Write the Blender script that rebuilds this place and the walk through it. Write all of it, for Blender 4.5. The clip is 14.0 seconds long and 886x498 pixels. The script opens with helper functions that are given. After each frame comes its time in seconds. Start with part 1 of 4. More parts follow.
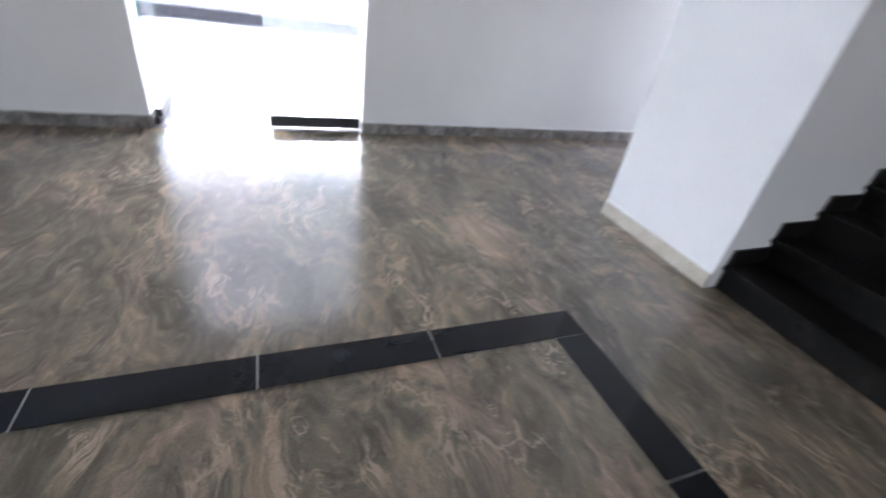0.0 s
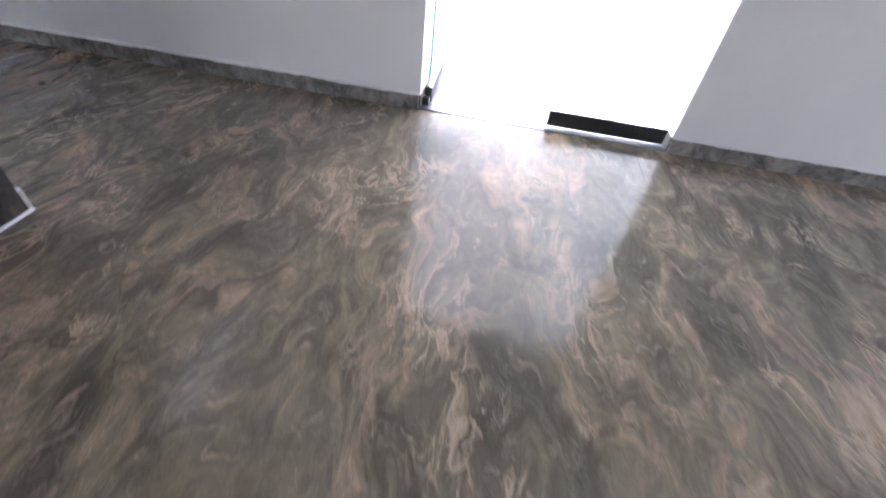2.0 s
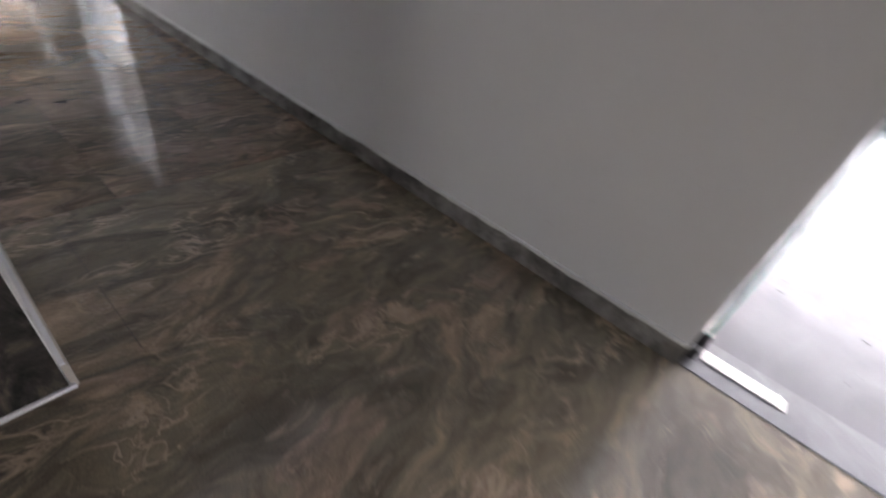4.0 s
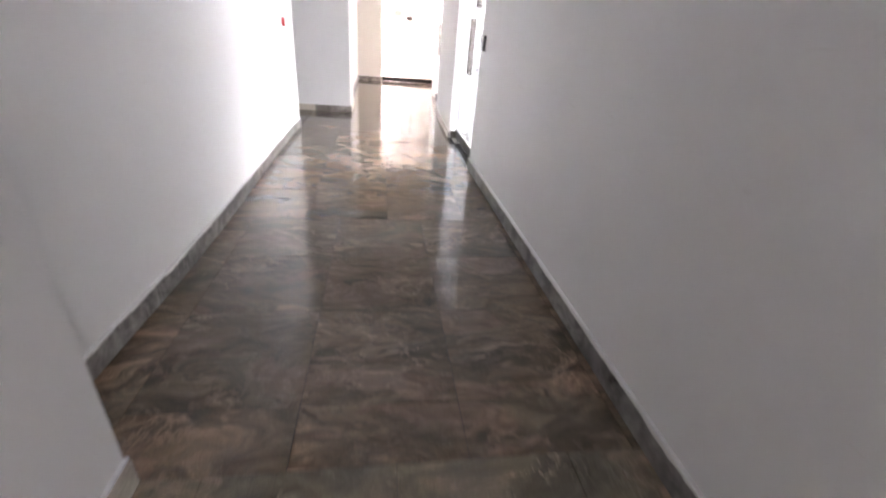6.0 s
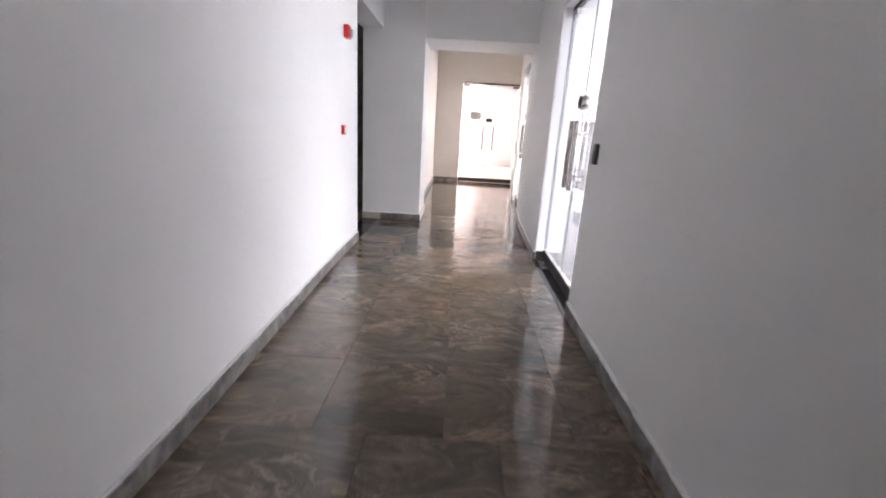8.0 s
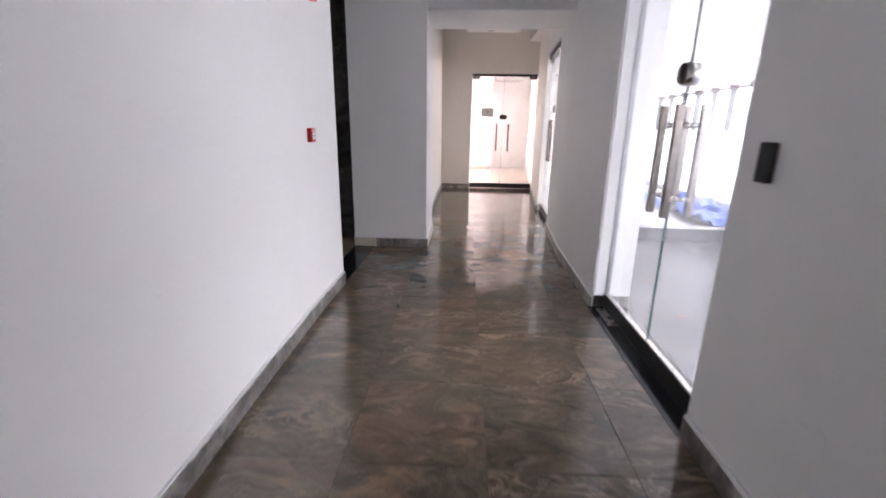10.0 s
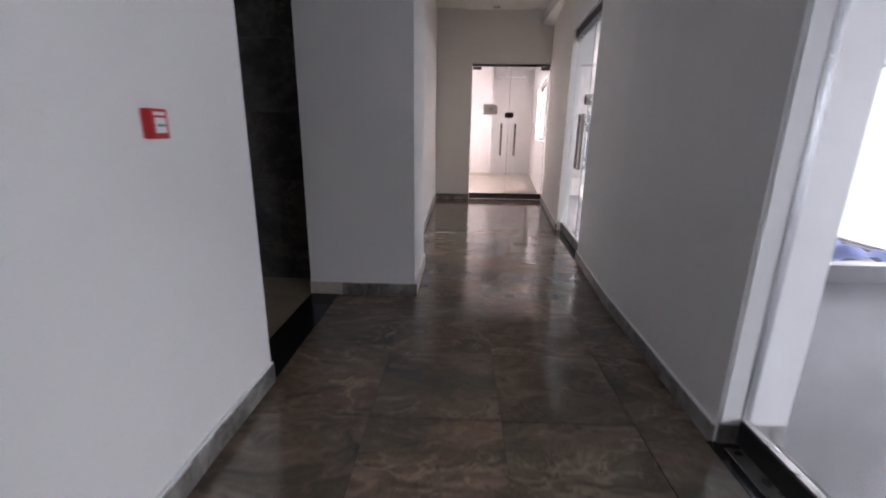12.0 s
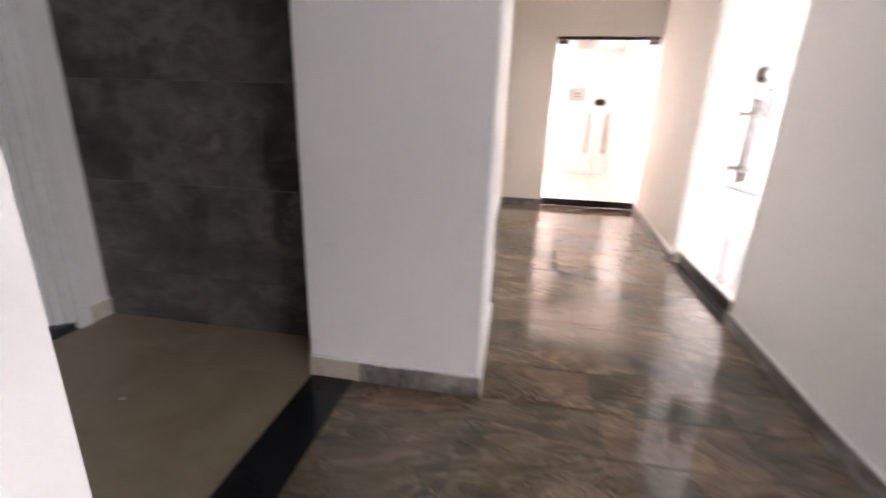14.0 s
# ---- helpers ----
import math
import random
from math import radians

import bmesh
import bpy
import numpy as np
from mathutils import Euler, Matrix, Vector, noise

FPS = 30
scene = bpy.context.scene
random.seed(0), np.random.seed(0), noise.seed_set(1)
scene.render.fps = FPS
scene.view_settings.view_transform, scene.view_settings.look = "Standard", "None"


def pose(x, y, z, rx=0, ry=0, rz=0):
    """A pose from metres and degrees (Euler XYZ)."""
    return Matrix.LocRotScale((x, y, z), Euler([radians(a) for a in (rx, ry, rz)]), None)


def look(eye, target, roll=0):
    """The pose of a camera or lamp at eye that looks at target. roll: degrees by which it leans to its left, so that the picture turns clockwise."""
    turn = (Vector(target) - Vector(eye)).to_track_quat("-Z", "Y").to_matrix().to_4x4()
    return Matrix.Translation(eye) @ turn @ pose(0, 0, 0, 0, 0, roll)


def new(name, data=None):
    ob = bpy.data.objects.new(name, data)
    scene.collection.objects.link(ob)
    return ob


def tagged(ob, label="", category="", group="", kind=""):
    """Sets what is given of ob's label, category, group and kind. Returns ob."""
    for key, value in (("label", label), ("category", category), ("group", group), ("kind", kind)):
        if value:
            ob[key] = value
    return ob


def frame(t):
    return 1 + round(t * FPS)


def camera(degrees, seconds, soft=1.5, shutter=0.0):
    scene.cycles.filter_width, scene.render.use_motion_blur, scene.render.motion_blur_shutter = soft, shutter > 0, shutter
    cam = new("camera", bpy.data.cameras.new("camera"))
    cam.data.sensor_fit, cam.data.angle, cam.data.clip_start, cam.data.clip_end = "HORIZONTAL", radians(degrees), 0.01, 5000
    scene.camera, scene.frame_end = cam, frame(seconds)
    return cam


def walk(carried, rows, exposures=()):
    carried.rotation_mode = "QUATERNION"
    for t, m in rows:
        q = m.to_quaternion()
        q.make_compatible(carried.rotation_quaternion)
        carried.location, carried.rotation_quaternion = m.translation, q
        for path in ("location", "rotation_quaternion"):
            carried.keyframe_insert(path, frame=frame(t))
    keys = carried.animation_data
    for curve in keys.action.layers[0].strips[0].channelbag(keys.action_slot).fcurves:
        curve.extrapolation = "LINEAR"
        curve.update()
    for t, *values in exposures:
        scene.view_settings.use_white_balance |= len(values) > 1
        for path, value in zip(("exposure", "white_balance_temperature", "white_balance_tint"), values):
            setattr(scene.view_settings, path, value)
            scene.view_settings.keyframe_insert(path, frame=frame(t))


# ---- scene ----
cam = camera(92.5, 14.0, soft=1.8, shutter=0.7)
PATH = [
    (0, (-4.074, 0.184, 1.317), (-2.523, -0.521, 0.27), 9.1),
    (0.5, (-3.792, 0.236, 1.263), (-2.275, -0.203, 0.036), 9.7),
    (1, (-3.489, 0.348, 1.249), (-1.962, 0.281, -0.041), 9.7),
    (1.5, (-3.203, 0.464, 1.246), (-1.698, 0.548, -0.069), 9.8),
    (2, (-2.871, 0.567, 1.287), (-1.38, 0.695, -0.041), 7.7),
    (2.5, (-2.546, 0.694, 1.307), (-1.059, 0.917, -0.012), 9.8),
    (3, (-2.219, 0.908, 1.3), (-0.714, 1.305, 0.045), 13.4),
    (3.5, (-1.97, 1.119, 1.315), (-0.478, 1.676, 0.105), 14.7),
    (4, (-1.667, 1.335, 1.299), (-0.338, 2.188, 0.072), 13.6),
    (4.2, (-1.573, 1.475, 1.319), (-0.335, 2.424, 0.067), 14.3),
    (6.3, (-0.935, 2.688, 1.275), (-0.708, 4.487, 0.43), 4.4),
    (6.5, (-0.931, 2.854, 1.273), (-0.724, 4.668, 0.456), 4.3),
    (7, (-0.912, 3.185, 1.33), (-0.792, 5.054, 0.629), 2.3),
    (7.5, (-0.875, 3.473, 1.337), (-0.87, 5.382, 0.74), 1.6),
    (8, (-0.909, 3.853, 1.347), (-0.957, 5.775, 0.796), 3.3),
    (10.5, (-1.06, 5.642, 1.312), (-1.157, 7.563, 0.764), 0.6),
    (11, (-1.109, 6.073, 1.296), (-1.2, 8.001, 0.77), 0.8),
    (11.5, (-1.148, 6.444, 1.303), (-1.209, 8.372, 0.773), 1.3),
    (12, (-1.119, 6.804, 1.259), (-1.185, 8.731, 0.727), 0.9),
    (12.5, (-1.164, 7.165, 1.262), (-1.184, 9.087, 0.709), 1.7),
    (13, (-1.167, 7.51, 1.281), (-1.122, 9.426, 0.709), 2.0),
    (13.5, (-1.22, 7.898, 1.246), (-1.192, 9.813, 0.668), 2.4),
    (14, (-1.343, 8.217, 1.24), (-1.655, 10.106, 0.661), 2.1),
]
walk(cam, [(t, look(eye, target, roll)) for t, eye, target, roll in PATH],
     exposures=[(0, 2.45, 6150, 22), (1, 2.55, 6150, 23), (2, 2.45, 6150, 26), (3, 1.3, 6100, 26), (4.2, 1.65, 6980, 26), (6.3, 2.3, 7020, 28), (7.2, 1.88, 6950, 28), (8.2, 1.38, 6900, 29),
                (10.3, 0.7, 6800, 30), (11, 0.1, 6620, 30), (12, -0.1, 6650, 29), (12.5, 0.52, 7200, 29), (13.4, 1.23, 7600, 30), (14, 1.47, 7450, 30)])

# ---- light ----
world = bpy.data.worlds.new("sky")
scene.world = world
world.use_nodes = True
wn = world.node_tree.nodes
sky = wn.new("ShaderNodeTexSky")
sky.sky_type, sky.sun_disc = "NISHITA", False
sky.sun_elevation, sky.sun_rotation = radians(50), radians(100)
wn["Background"].inputs["Strength"].default_value = 0.15
world.node_tree.links.new(sky.outputs[0], wn["Background"].inputs["Color"])
sun = new("sun", bpy.data.lights.new("sun", "SUN"))
sun.data.energy, sun.data.angle, sun.data.color = 1.5, radians(12), (1, 0.96, 0.9)
sun.matrix_basis = look((40, 4, 48), (0, 0, 0))


def window_light(name, centre, target, w, h, power, colour=(0.93, 0.96, 1.0)):
    ob = new(name, bpy.data.lights.new(name, "AREA"))
    ob.data.shape, ob.data.size, ob.data.size_y = "RECTANGLE", w, h
    ob.data.energy, ob.data.color = power, colour
    ob.matrix_basis = look(centre, target)
    return ob


window_light("sky_at_east_windows", (13.0, 22.0, 5.9), (0, 22.0, 5.9), 80, 11, 30000, (0.90, 0.95, 1.0))
# added lamp at an unseen lobby window, brightening the lobby's east wall
window_light("fill_at_lobby_west", (-13.7, 0.65, 1.6), (0, 1.2, 1.6), 4.6, 2.8, 25, (1.0, 0.96, 0.89))
window_light("sky_at_passage_window", (-0.9, -6.5, 1.45), (-0.9, 0, 1.45), 1.5, 2.4, 5, (1.0, 0.97, 0.9))
window_light("sky_at_side_window", (1.75, 16.9, 1.85), (-0.6, 18.7, 1.3), 2.6, 1.6, 330, (1.0, 0.87, 0.83))

# ---- materials ----


def mat(name, base=(0.8, 0.8, 0.8), rough=0.5, metal=0.0, spec=0.5):
    m = bpy.data.materials.new(name)
    m.use_nodes = True
    b = m.node_tree.nodes["Principled BSDF"]
    b.inputs["Base Color"].default_value = (*base, 1)
    b.inputs["Roughness"].default_value = rough
    b.inputs["Metallic"].default_value = metal
    b.inputs["Specular IOR Level"].default_value = spec
    return m, m.node_tree.nodes, m.node_tree.links, b


def ramp(nodes, stops):
    r = nodes.new("ShaderNodeValToRGB")
    e = r.color_ramp.elements
    while len(e) < len(stops):
        e.new(0.5)
    for el, (p, c) in zip(e, stops):
        el.position = p
        el.color = (*c, 1) if len(c) == 3 else c
    return r


def place_vector(nodes, links, scale=(1, 1, 1), rnd=0.0):
    """World position, stretched, shifted piece by piece."""
    g = nodes.new("ShaderNodeNewGeometry")
    vec = g.outputs["Position"]
    if rnd:
        oi = nodes.new("ShaderNodeObjectInfo")
        mul = nodes.new("ShaderNodeVectorMath")
        mul.operation = "SCALE"
        mul.inputs[0].default_value = (1.0, 0.7, 0.4)
        k = nodes.new("ShaderNodeMath")
        k.operation = "MULTIPLY"
        k.inputs[1].default_value = rnd
        links.new(oi.outputs["Random"], k.inputs[0])
        links.new(k.outputs[0], mul.inputs["Scale"])
        add = nodes.new("ShaderNodeVectorMath")
        links.new(vec, add.inputs[0])
        links.new(mul.outputs[0], add.inputs[1])
        vec = add.outputs[0]
    mp = nodes.new("ShaderNodeMapping")
    mp.inputs["Scale"].default_value = scale
    links.new(vec, mp.inputs["Vector"])
    return mp.outputs[0]


def noise_node(nodes, links, vec, scale, detail=4, dist=0.0, rough=0.55):
    n = nodes.new("ShaderNodeTexNoise")
    n.inputs["Scale"].default_value, n.inputs["Detail"].default_value = scale, detail
    n.inputs["Distortion"].default_value, n.inputs["Roughness"].default_value = dist, rough
    links.new(vec, n.inputs["Vector"])
    return n.outputs["Fac"]


def mix(nodes, links, fac, a, b, kind="MIX"):
    m = nodes.new("ShaderNodeMixRGB")
    m.blend_type = kind
    for sock, v in ((m.inputs[0], fac), (m.inputs[1], a), (m.inputs[2], b)):
        if isinstance(v, (int, float)):
            sock.default_value = v
        elif isinstance(v, tuple):
            sock.default_value = (*v, 1)
        else:
            links.new(v, sock)
    return m.outputs[0]


def bump(nodes, links, b, height, strength, distance=0.01):
    n = nodes.new("ShaderNodeBump")
    n.inputs["Strength"].default_value, n.inputs["Distance"].default_value = strength, distance
    links.new(height, n.inputs["Height"])
    links.new(n.outputs[0], b.inputs["Normal"])


def granite(name, rnd, bright=1.0, rough=(0.06, 0.17), stretch=(0.75, 1.7, 1.7), dark=0.7, detail=5, warm=1.0, patchy=0.6, ripple=(4.0, 2, 0.035), blot=(1.5, 0.55, 0.7), swirl=1.15, gloss=0.7, soft=0.0):
    """Polished granite: grey-olive, brown and pink patches drawn out into streaks, with soft pale veins."""
    m, N, L, b = mat(name, rough=0.12, spec=gloss)
    c = bright
    v = place_vector(N, L, stretch, rnd)
    # a flowing warp shared by the colour fields
    wn_ = N.new("ShaderNodeTexNoise")
    wn_.inputs["Scale"].default_value, wn_.inputs["Detail"].default_value = 1.3, 3
    L.new(v, wn_.inputs["Vector"])
    amp = N.new("ShaderNodeVectorMath")
    amp.operation = "SCALE"
    amp.inputs["Scale"].default_value = swirl
    L.new(wn_.outputs["Color"], amp.inputs[0])
    warp = N.new("ShaderNodeVectorMath")
    L.new(v, warp.inputs[0])
    L.new(amp.outputs[0], warp.inputs[1])
    w = warp.outputs[0]
    patch = noise_node(N, L, w, 1.25, 9, 0.5, patchy)
    body = ramp(N, [(0.30, (0.054 * c, 0.050 * c, 0.038 * c)), (0.43, (0.100 * c, 0.090 * c, 0.067 * c)), (0.51, (0.150 * c * warm, 0.135 * c, 0.094 * c)),
                    (0.56, (0.104 * c, 0.093 * c, 0.070 * c)), (0.64, (0.225 * c * warm, 0.185 * c, 0.128 * c)), (0.74, (0.33 * c * warm, 0.265 * c, 0.19 * c))])
    L.new(patch, body.inputs[0])
    streak = noise_node(N, L, w, 3.6, detail, 0.9, 0.66)
    sr = ramp(N, [(0.30, (0.42, 0.42, 0.42)), (0.46, (0.85, 0.86, 0.85)), (0.54, (1.08, 1.07, 1.05)), (0.70, (1.9, 1.78, 1.65))])
    L.new(streak, sr.inputs[0])
    col = mix(N, L, 0.85, body.outputs[0], sr.outputs[0], "MULTIPLY")
    # pink-tan blotches with torn edges
    blotch = noise_node(N, L, w, blot[0], 7, 0.35, 0.6)
    bl = ramp(N, [(blot[1], (0, 0, 0)), (blot[1] + 0.035, (blot[2],) * 3), (blot[1] + 0.12, (blot[2] * 0.75,) * 3)])
    L.new(blotch, bl.inputs[0])
    mottle = ramp(N, [(0.36, (0.105 * c * warm, 0.086 * c, 0.064 * c)), (0.52, (0.195 * c * warm, 0.156 * c, 0.115 * c)), (0.66, (0.30 * c * warm, 0.24 * c, 0.185 * c))])
    L.new(noise_node(N, L, w, 7.0, 6, 0.6, 0.65), mottle.inputs[0])
    col = mix(N, L, bl.outputs[0], col, mottle.outputs[0])
    # nets of tan veins, each swelling, fading in and out
    for scale, bend, half, peak, lo in ((1.7, 0.9, 0.030, 0.85, 0.49), (3.7, 0.8, 0.026, 0.65, 0.53), (0.9, 0.5, 0.007, 0.9, 0.46)):
        vein = noise_node(N, L, w, scale, 6, bend, 0.6)
        line = ramp(N, [(0.5 - half, (0, 0, 0)), (0.5, (peak, peak, peak)), (0.5 + half * 0.5, (0, 0, 0))])
        L.new(vein, line.inputs[0])
        faint = noise_node(N, L, v, 1.5, 3)
        fr = ramp(N, [(lo, (0, 0, 0)), (lo + 0.1, (1, 1, 1))])
        L.new(faint, fr.inputs[0])
        vf = mix(N, L, 1.0, line.outputs[0], fr.outputs[0], "MULTIPLY")
        col = mix(N, L, vf, col, (0.34 * c * warm, 0.285 * c, 0.205 * c))
    # hairline crackle, pale and dark
    for scale, tone, peak in ((9.0, (0.36 * c, 0.31 * c, 0.25 * c), 0.5), (13.0, (0.04 * c, 0.038 * c, 0.03 * c), 0.6)):
        hair = noise_node(N, L, w, scale, 5, 0.7, 0.65)
        line = ramp(N, [(0.488, (0, 0, 0)), (0.5, (peak,) * 3), (0.512, (0, 0, 0))])
        L.new(hair, line.inputs[0])
        gate = ramp(N, [(0.45, (0, 0, 0)), (0.62, (1, 1, 1))])
        L.new(noise_node(N, L, v, 2.2 + scale * 0.05, 3), gate.inputs[0])
        col = mix(N, L, mix(N, L, 1.0, line.outputs[0], gate.outputs[0], "MULTIPLY"), col, tone)
    shade = noise_node(N, L, w, 3.1, 5, 1.4, 0.6)
    dline = ramp(N, [(0.31, (dark, dark, dark)), (0.41, (0, 0, 0))])
    L.new(shade, dline.inputs[0])
    col = mix(N, L, dline.outputs[0], col, (0.045 * c, 0.045 * c, 0.04 * c))
    if rnd:
        # each piece cut from another part of the block: pinker or greener
        cut = ramp(N, [(0.0, (0.88, 0.91, 0.895)), (0.45, (0.97, 0.975, 0.96)), (0.62, (1.04, 1.01, 0.985)), (1.0, (1.24, 1.15, 1.09))])
        L.new(N.new("ShaderNodeObjectInfo").outputs["Random"], cut.inputs[0])
        col = mix(N, L, 1.0, col, cut.outputs[0], "MULTIPLY")
    if soft:
        col = mix(N, L, soft, col, (0.135 * c * warm, 0.115 * c, 0.086 * c))
    grain = noise_node(N, L, place_vector(N, L), 150, 2)
    gr = ramp(N, [(0.3, (0.82, 0.82, 0.82)), (0.7, (1.14, 1.14, 1.14))])
    L.new(grain, gr.inputs[0])
    col = mix(N, L, 1.0, col, gr.outputs[0], "MULTIPLY")
    L.new(col, b.inputs["Base Color"])
    smear = noise_node(N, L, place_vector(N, L, (1, 0.6, 1)), 3.0, 4, 0.8)
    mr = N.new("ShaderNodeMapRange")
    mr.inputs["From Min"].default_value, mr.inputs["From Max"].default_value = 0.3, 0.72
    mr.inputs["To Min"].default_value, mr.inputs["To Max"].default_value = rough
    L.new(smear, mr.inputs["Value"])
    L.new(mr.outputs[0], b.inputs["Roughness"])
    wav = noise_node(N, L, place_vector(N, L), ripple[0], ripple[1])
    bump(N, L, b, wav, ripple[2], 0.02)
    return m


def paint(name, base, rough=0.6, var=0.05):
    m, N, L, b = mat(name, base, rough, spec=0.3)
    big = noise_node(N, L, place_vector(N, L), 0.9, 3)
    r = ramp(N, [(0.3, tuple(x * (1 - var) for x in base)), (0.7, base)])
    L.new(big, r.inputs[0])
    marks = noise_node(N, L, place_vector(N, L, (1, 1, 3)), 7, 5, 1.0)
    mm = ramp(N, [(0.66, (1, 1, 1)), (0.8, (0.93, 0.92, 0.9))])
    L.new(marks, mm.inputs[0])
    L.new(mix(N, L, 1.0, r.outputs[0], mm.outputs[0], "MULTIPLY"), b.inputs["Base Color"])
    fine = noise_node(N, L, place_vector(N, L), 160, 2)
    bump(N, L, b, fine, 0.12, 0.002)
    return m


def stone(name, stops, scale, rough, dist=2.0, rnd=0.0, stretch=(1, 1, 1), grain=0.12, bumpy=0.05):
    m, N, L, b = mat(name, rough=rough)
    v = place_vector(N, L, stretch, rnd)
    n = noise_node(N, L, v, scale, 8, dist, 0.62)
    r = ramp(N, stops)
    L.new(n, r.inputs[0])
    g = noise_node(N, L, place_vector(N, L), 110, 2)
    gr = ramp(N, [(0.3, (1 - grain,) * 3), (0.7, (1 + grain,) * 3)])
    L.new(g, gr.inputs[0])
    L.new(mix(N, L, 1.0, r.outputs[0], gr.outputs[0], "MULTIPLY"), b.inputs["Base Color"])
    rr = N.new("ShaderNodeMapRange")
    rr.inputs["To Min"].default_value, rr.inputs["To Max"].default_value = rough * 0.7, rough * 1.4
    L.new(noise_node(N, L, place_vector(N, L), 4, 4), rr.inputs["Value"])
    L.new(rr.outputs[0], b.inputs["Roughness"])
    bump(N, L, b, n, bumpy, 0.01)
    return m


def slate(name):
    """Dark grey slate-look tile: cloudy patches with broken pale veins."""
    m, N, L, b = mat(name, rough=0.34, spec=0.3)
    v = place_vector(N, L, (1, 1, 1.1), 9.0)
    cloud = noise_node(N, L, v, 2.4, 10, 0.25, 0.68)
    r = ramp(N, [(0.30, (0.030, 0.030, 0.030)), (0.44, (0.074, 0.070, 0.067)), (0.53, (0.135, 0.127, 0.119)), (0.61, (0.080, 0.075, 0.071)), (0.74, (0.21, 0.195, 0.178))])
    L.new(cloud, r.inputs[0])
    col = r.outputs[0]
    for scale, bend, half, peak in ((1.6, 0.25, 0.010, 0.5), (3.1, 0.2, 0.009, 0.45)):
        vein = noise_node(N, L, v, scale, 6, bend, 0.6)
        line = ramp(N, [(0.5 - half, (0, 0, 0)), (0.5, (peak,) * 3), (0.5 + half * 1.6, (0, 0, 0))])
        L.new(vein, line.inputs[0])
        gate = ramp(N, [(0.50, (0, 0, 0)), (0.66, (1, 1, 1))])
        L.new(noise_node(N, L, v, scale * 1.5, 4), gate.inputs[0])
        col = mix(N, L, mix(N, L, 1.0, line.outputs[0], gate.outputs[0], "MULTIPLY"), col, (0.30, 0.272, 0.245))
    g = ramp(N, [(0.3, (0.88,) * 3), (0.7, (1.1,) * 3)])
    L.new(noise_node(N, L, place_vector(N, L), 110, 2), g.inputs[0])
    L.new(mix(N, L, 1.0, col, g.outputs[0], "MULTIPLY"), b.inputs["Base Color"])
    bump(N, L, b, cloud, 0.06, 0.01)
    return m


def smear_edge(m):
    """Wall paint brushed unevenly over the top edge of a skirting stone, and mortar haze on its face."""
    N, L = m.node_tree.nodes, m.node_tree.links
    b = N["Principled BSDF"]
    old = b.inputs["Base Color"].links[0].from_socket
    sep = N.new("ShaderNodeSeparateXYZ")
    L.new(N.new("ShaderNodeNewGeometry").outputs["Position"], sep.inputs[0])
    ragged = N.new("ShaderNodeMath")
    ragged.operation = "MULTIPLY_ADD"
    ragged.inputs[1].default_value = 0.035
    L.new(noise_node(N, L, place_vector(N, L), 7, 5, 0.5, 0.6), ragged.inputs[0])
    L.new(sep.outputs["Z"], ragged.inputs[2])
    edge = ramp(N, [(0.114, (0, 0, 0)), (0.121, (1, 1, 1))])
    L.new(ragged.outputs[0], edge.inputs[0])
    haze = ramp(N, [(0.44, (0, 0, 0)), (0.66, (0.62, 0.62, 0.62))])
    L.new(noise_node(N, L, place_vector(N, L), 5, 6, 0.6, 0.65), haze.inputs[0])
    col = mix(N, L, haze.outputs[0], old, (0.5, 0.48, 0.45))
    L.new(mix(N, L, edge.outputs[0], col, (0.76, 0.75, 0.73)), b.inputs["Base Color"])


def plain(name, base, rough=0.4, metal=0.0, wear=0.08):
    m, N, L, b = mat(name, base, rough, metal)
    n = noise_node(N, L, place_vector(N, L), 22, 4)
    r = ramp(N, [(0.3, tuple(x * (1 - wear) for x in base)), (0.7, tuple(min(1, x * (1 + wear)) for x in base))])
    L.new(n, r.inputs[0])
    L.new(r.outputs[0], b.inputs["Base Color"])
    mr = N.new("ShaderNodeMapRange")
    mr.inputs["To Min"].default_value, mr.inputs["To Max"].default_value = rough * 0.75, min(1, rough * 1.3)
    L.new(n, mr.inputs["Value"])
    L.new(mr.outputs[0], b.inputs["Roughness"])
    return m


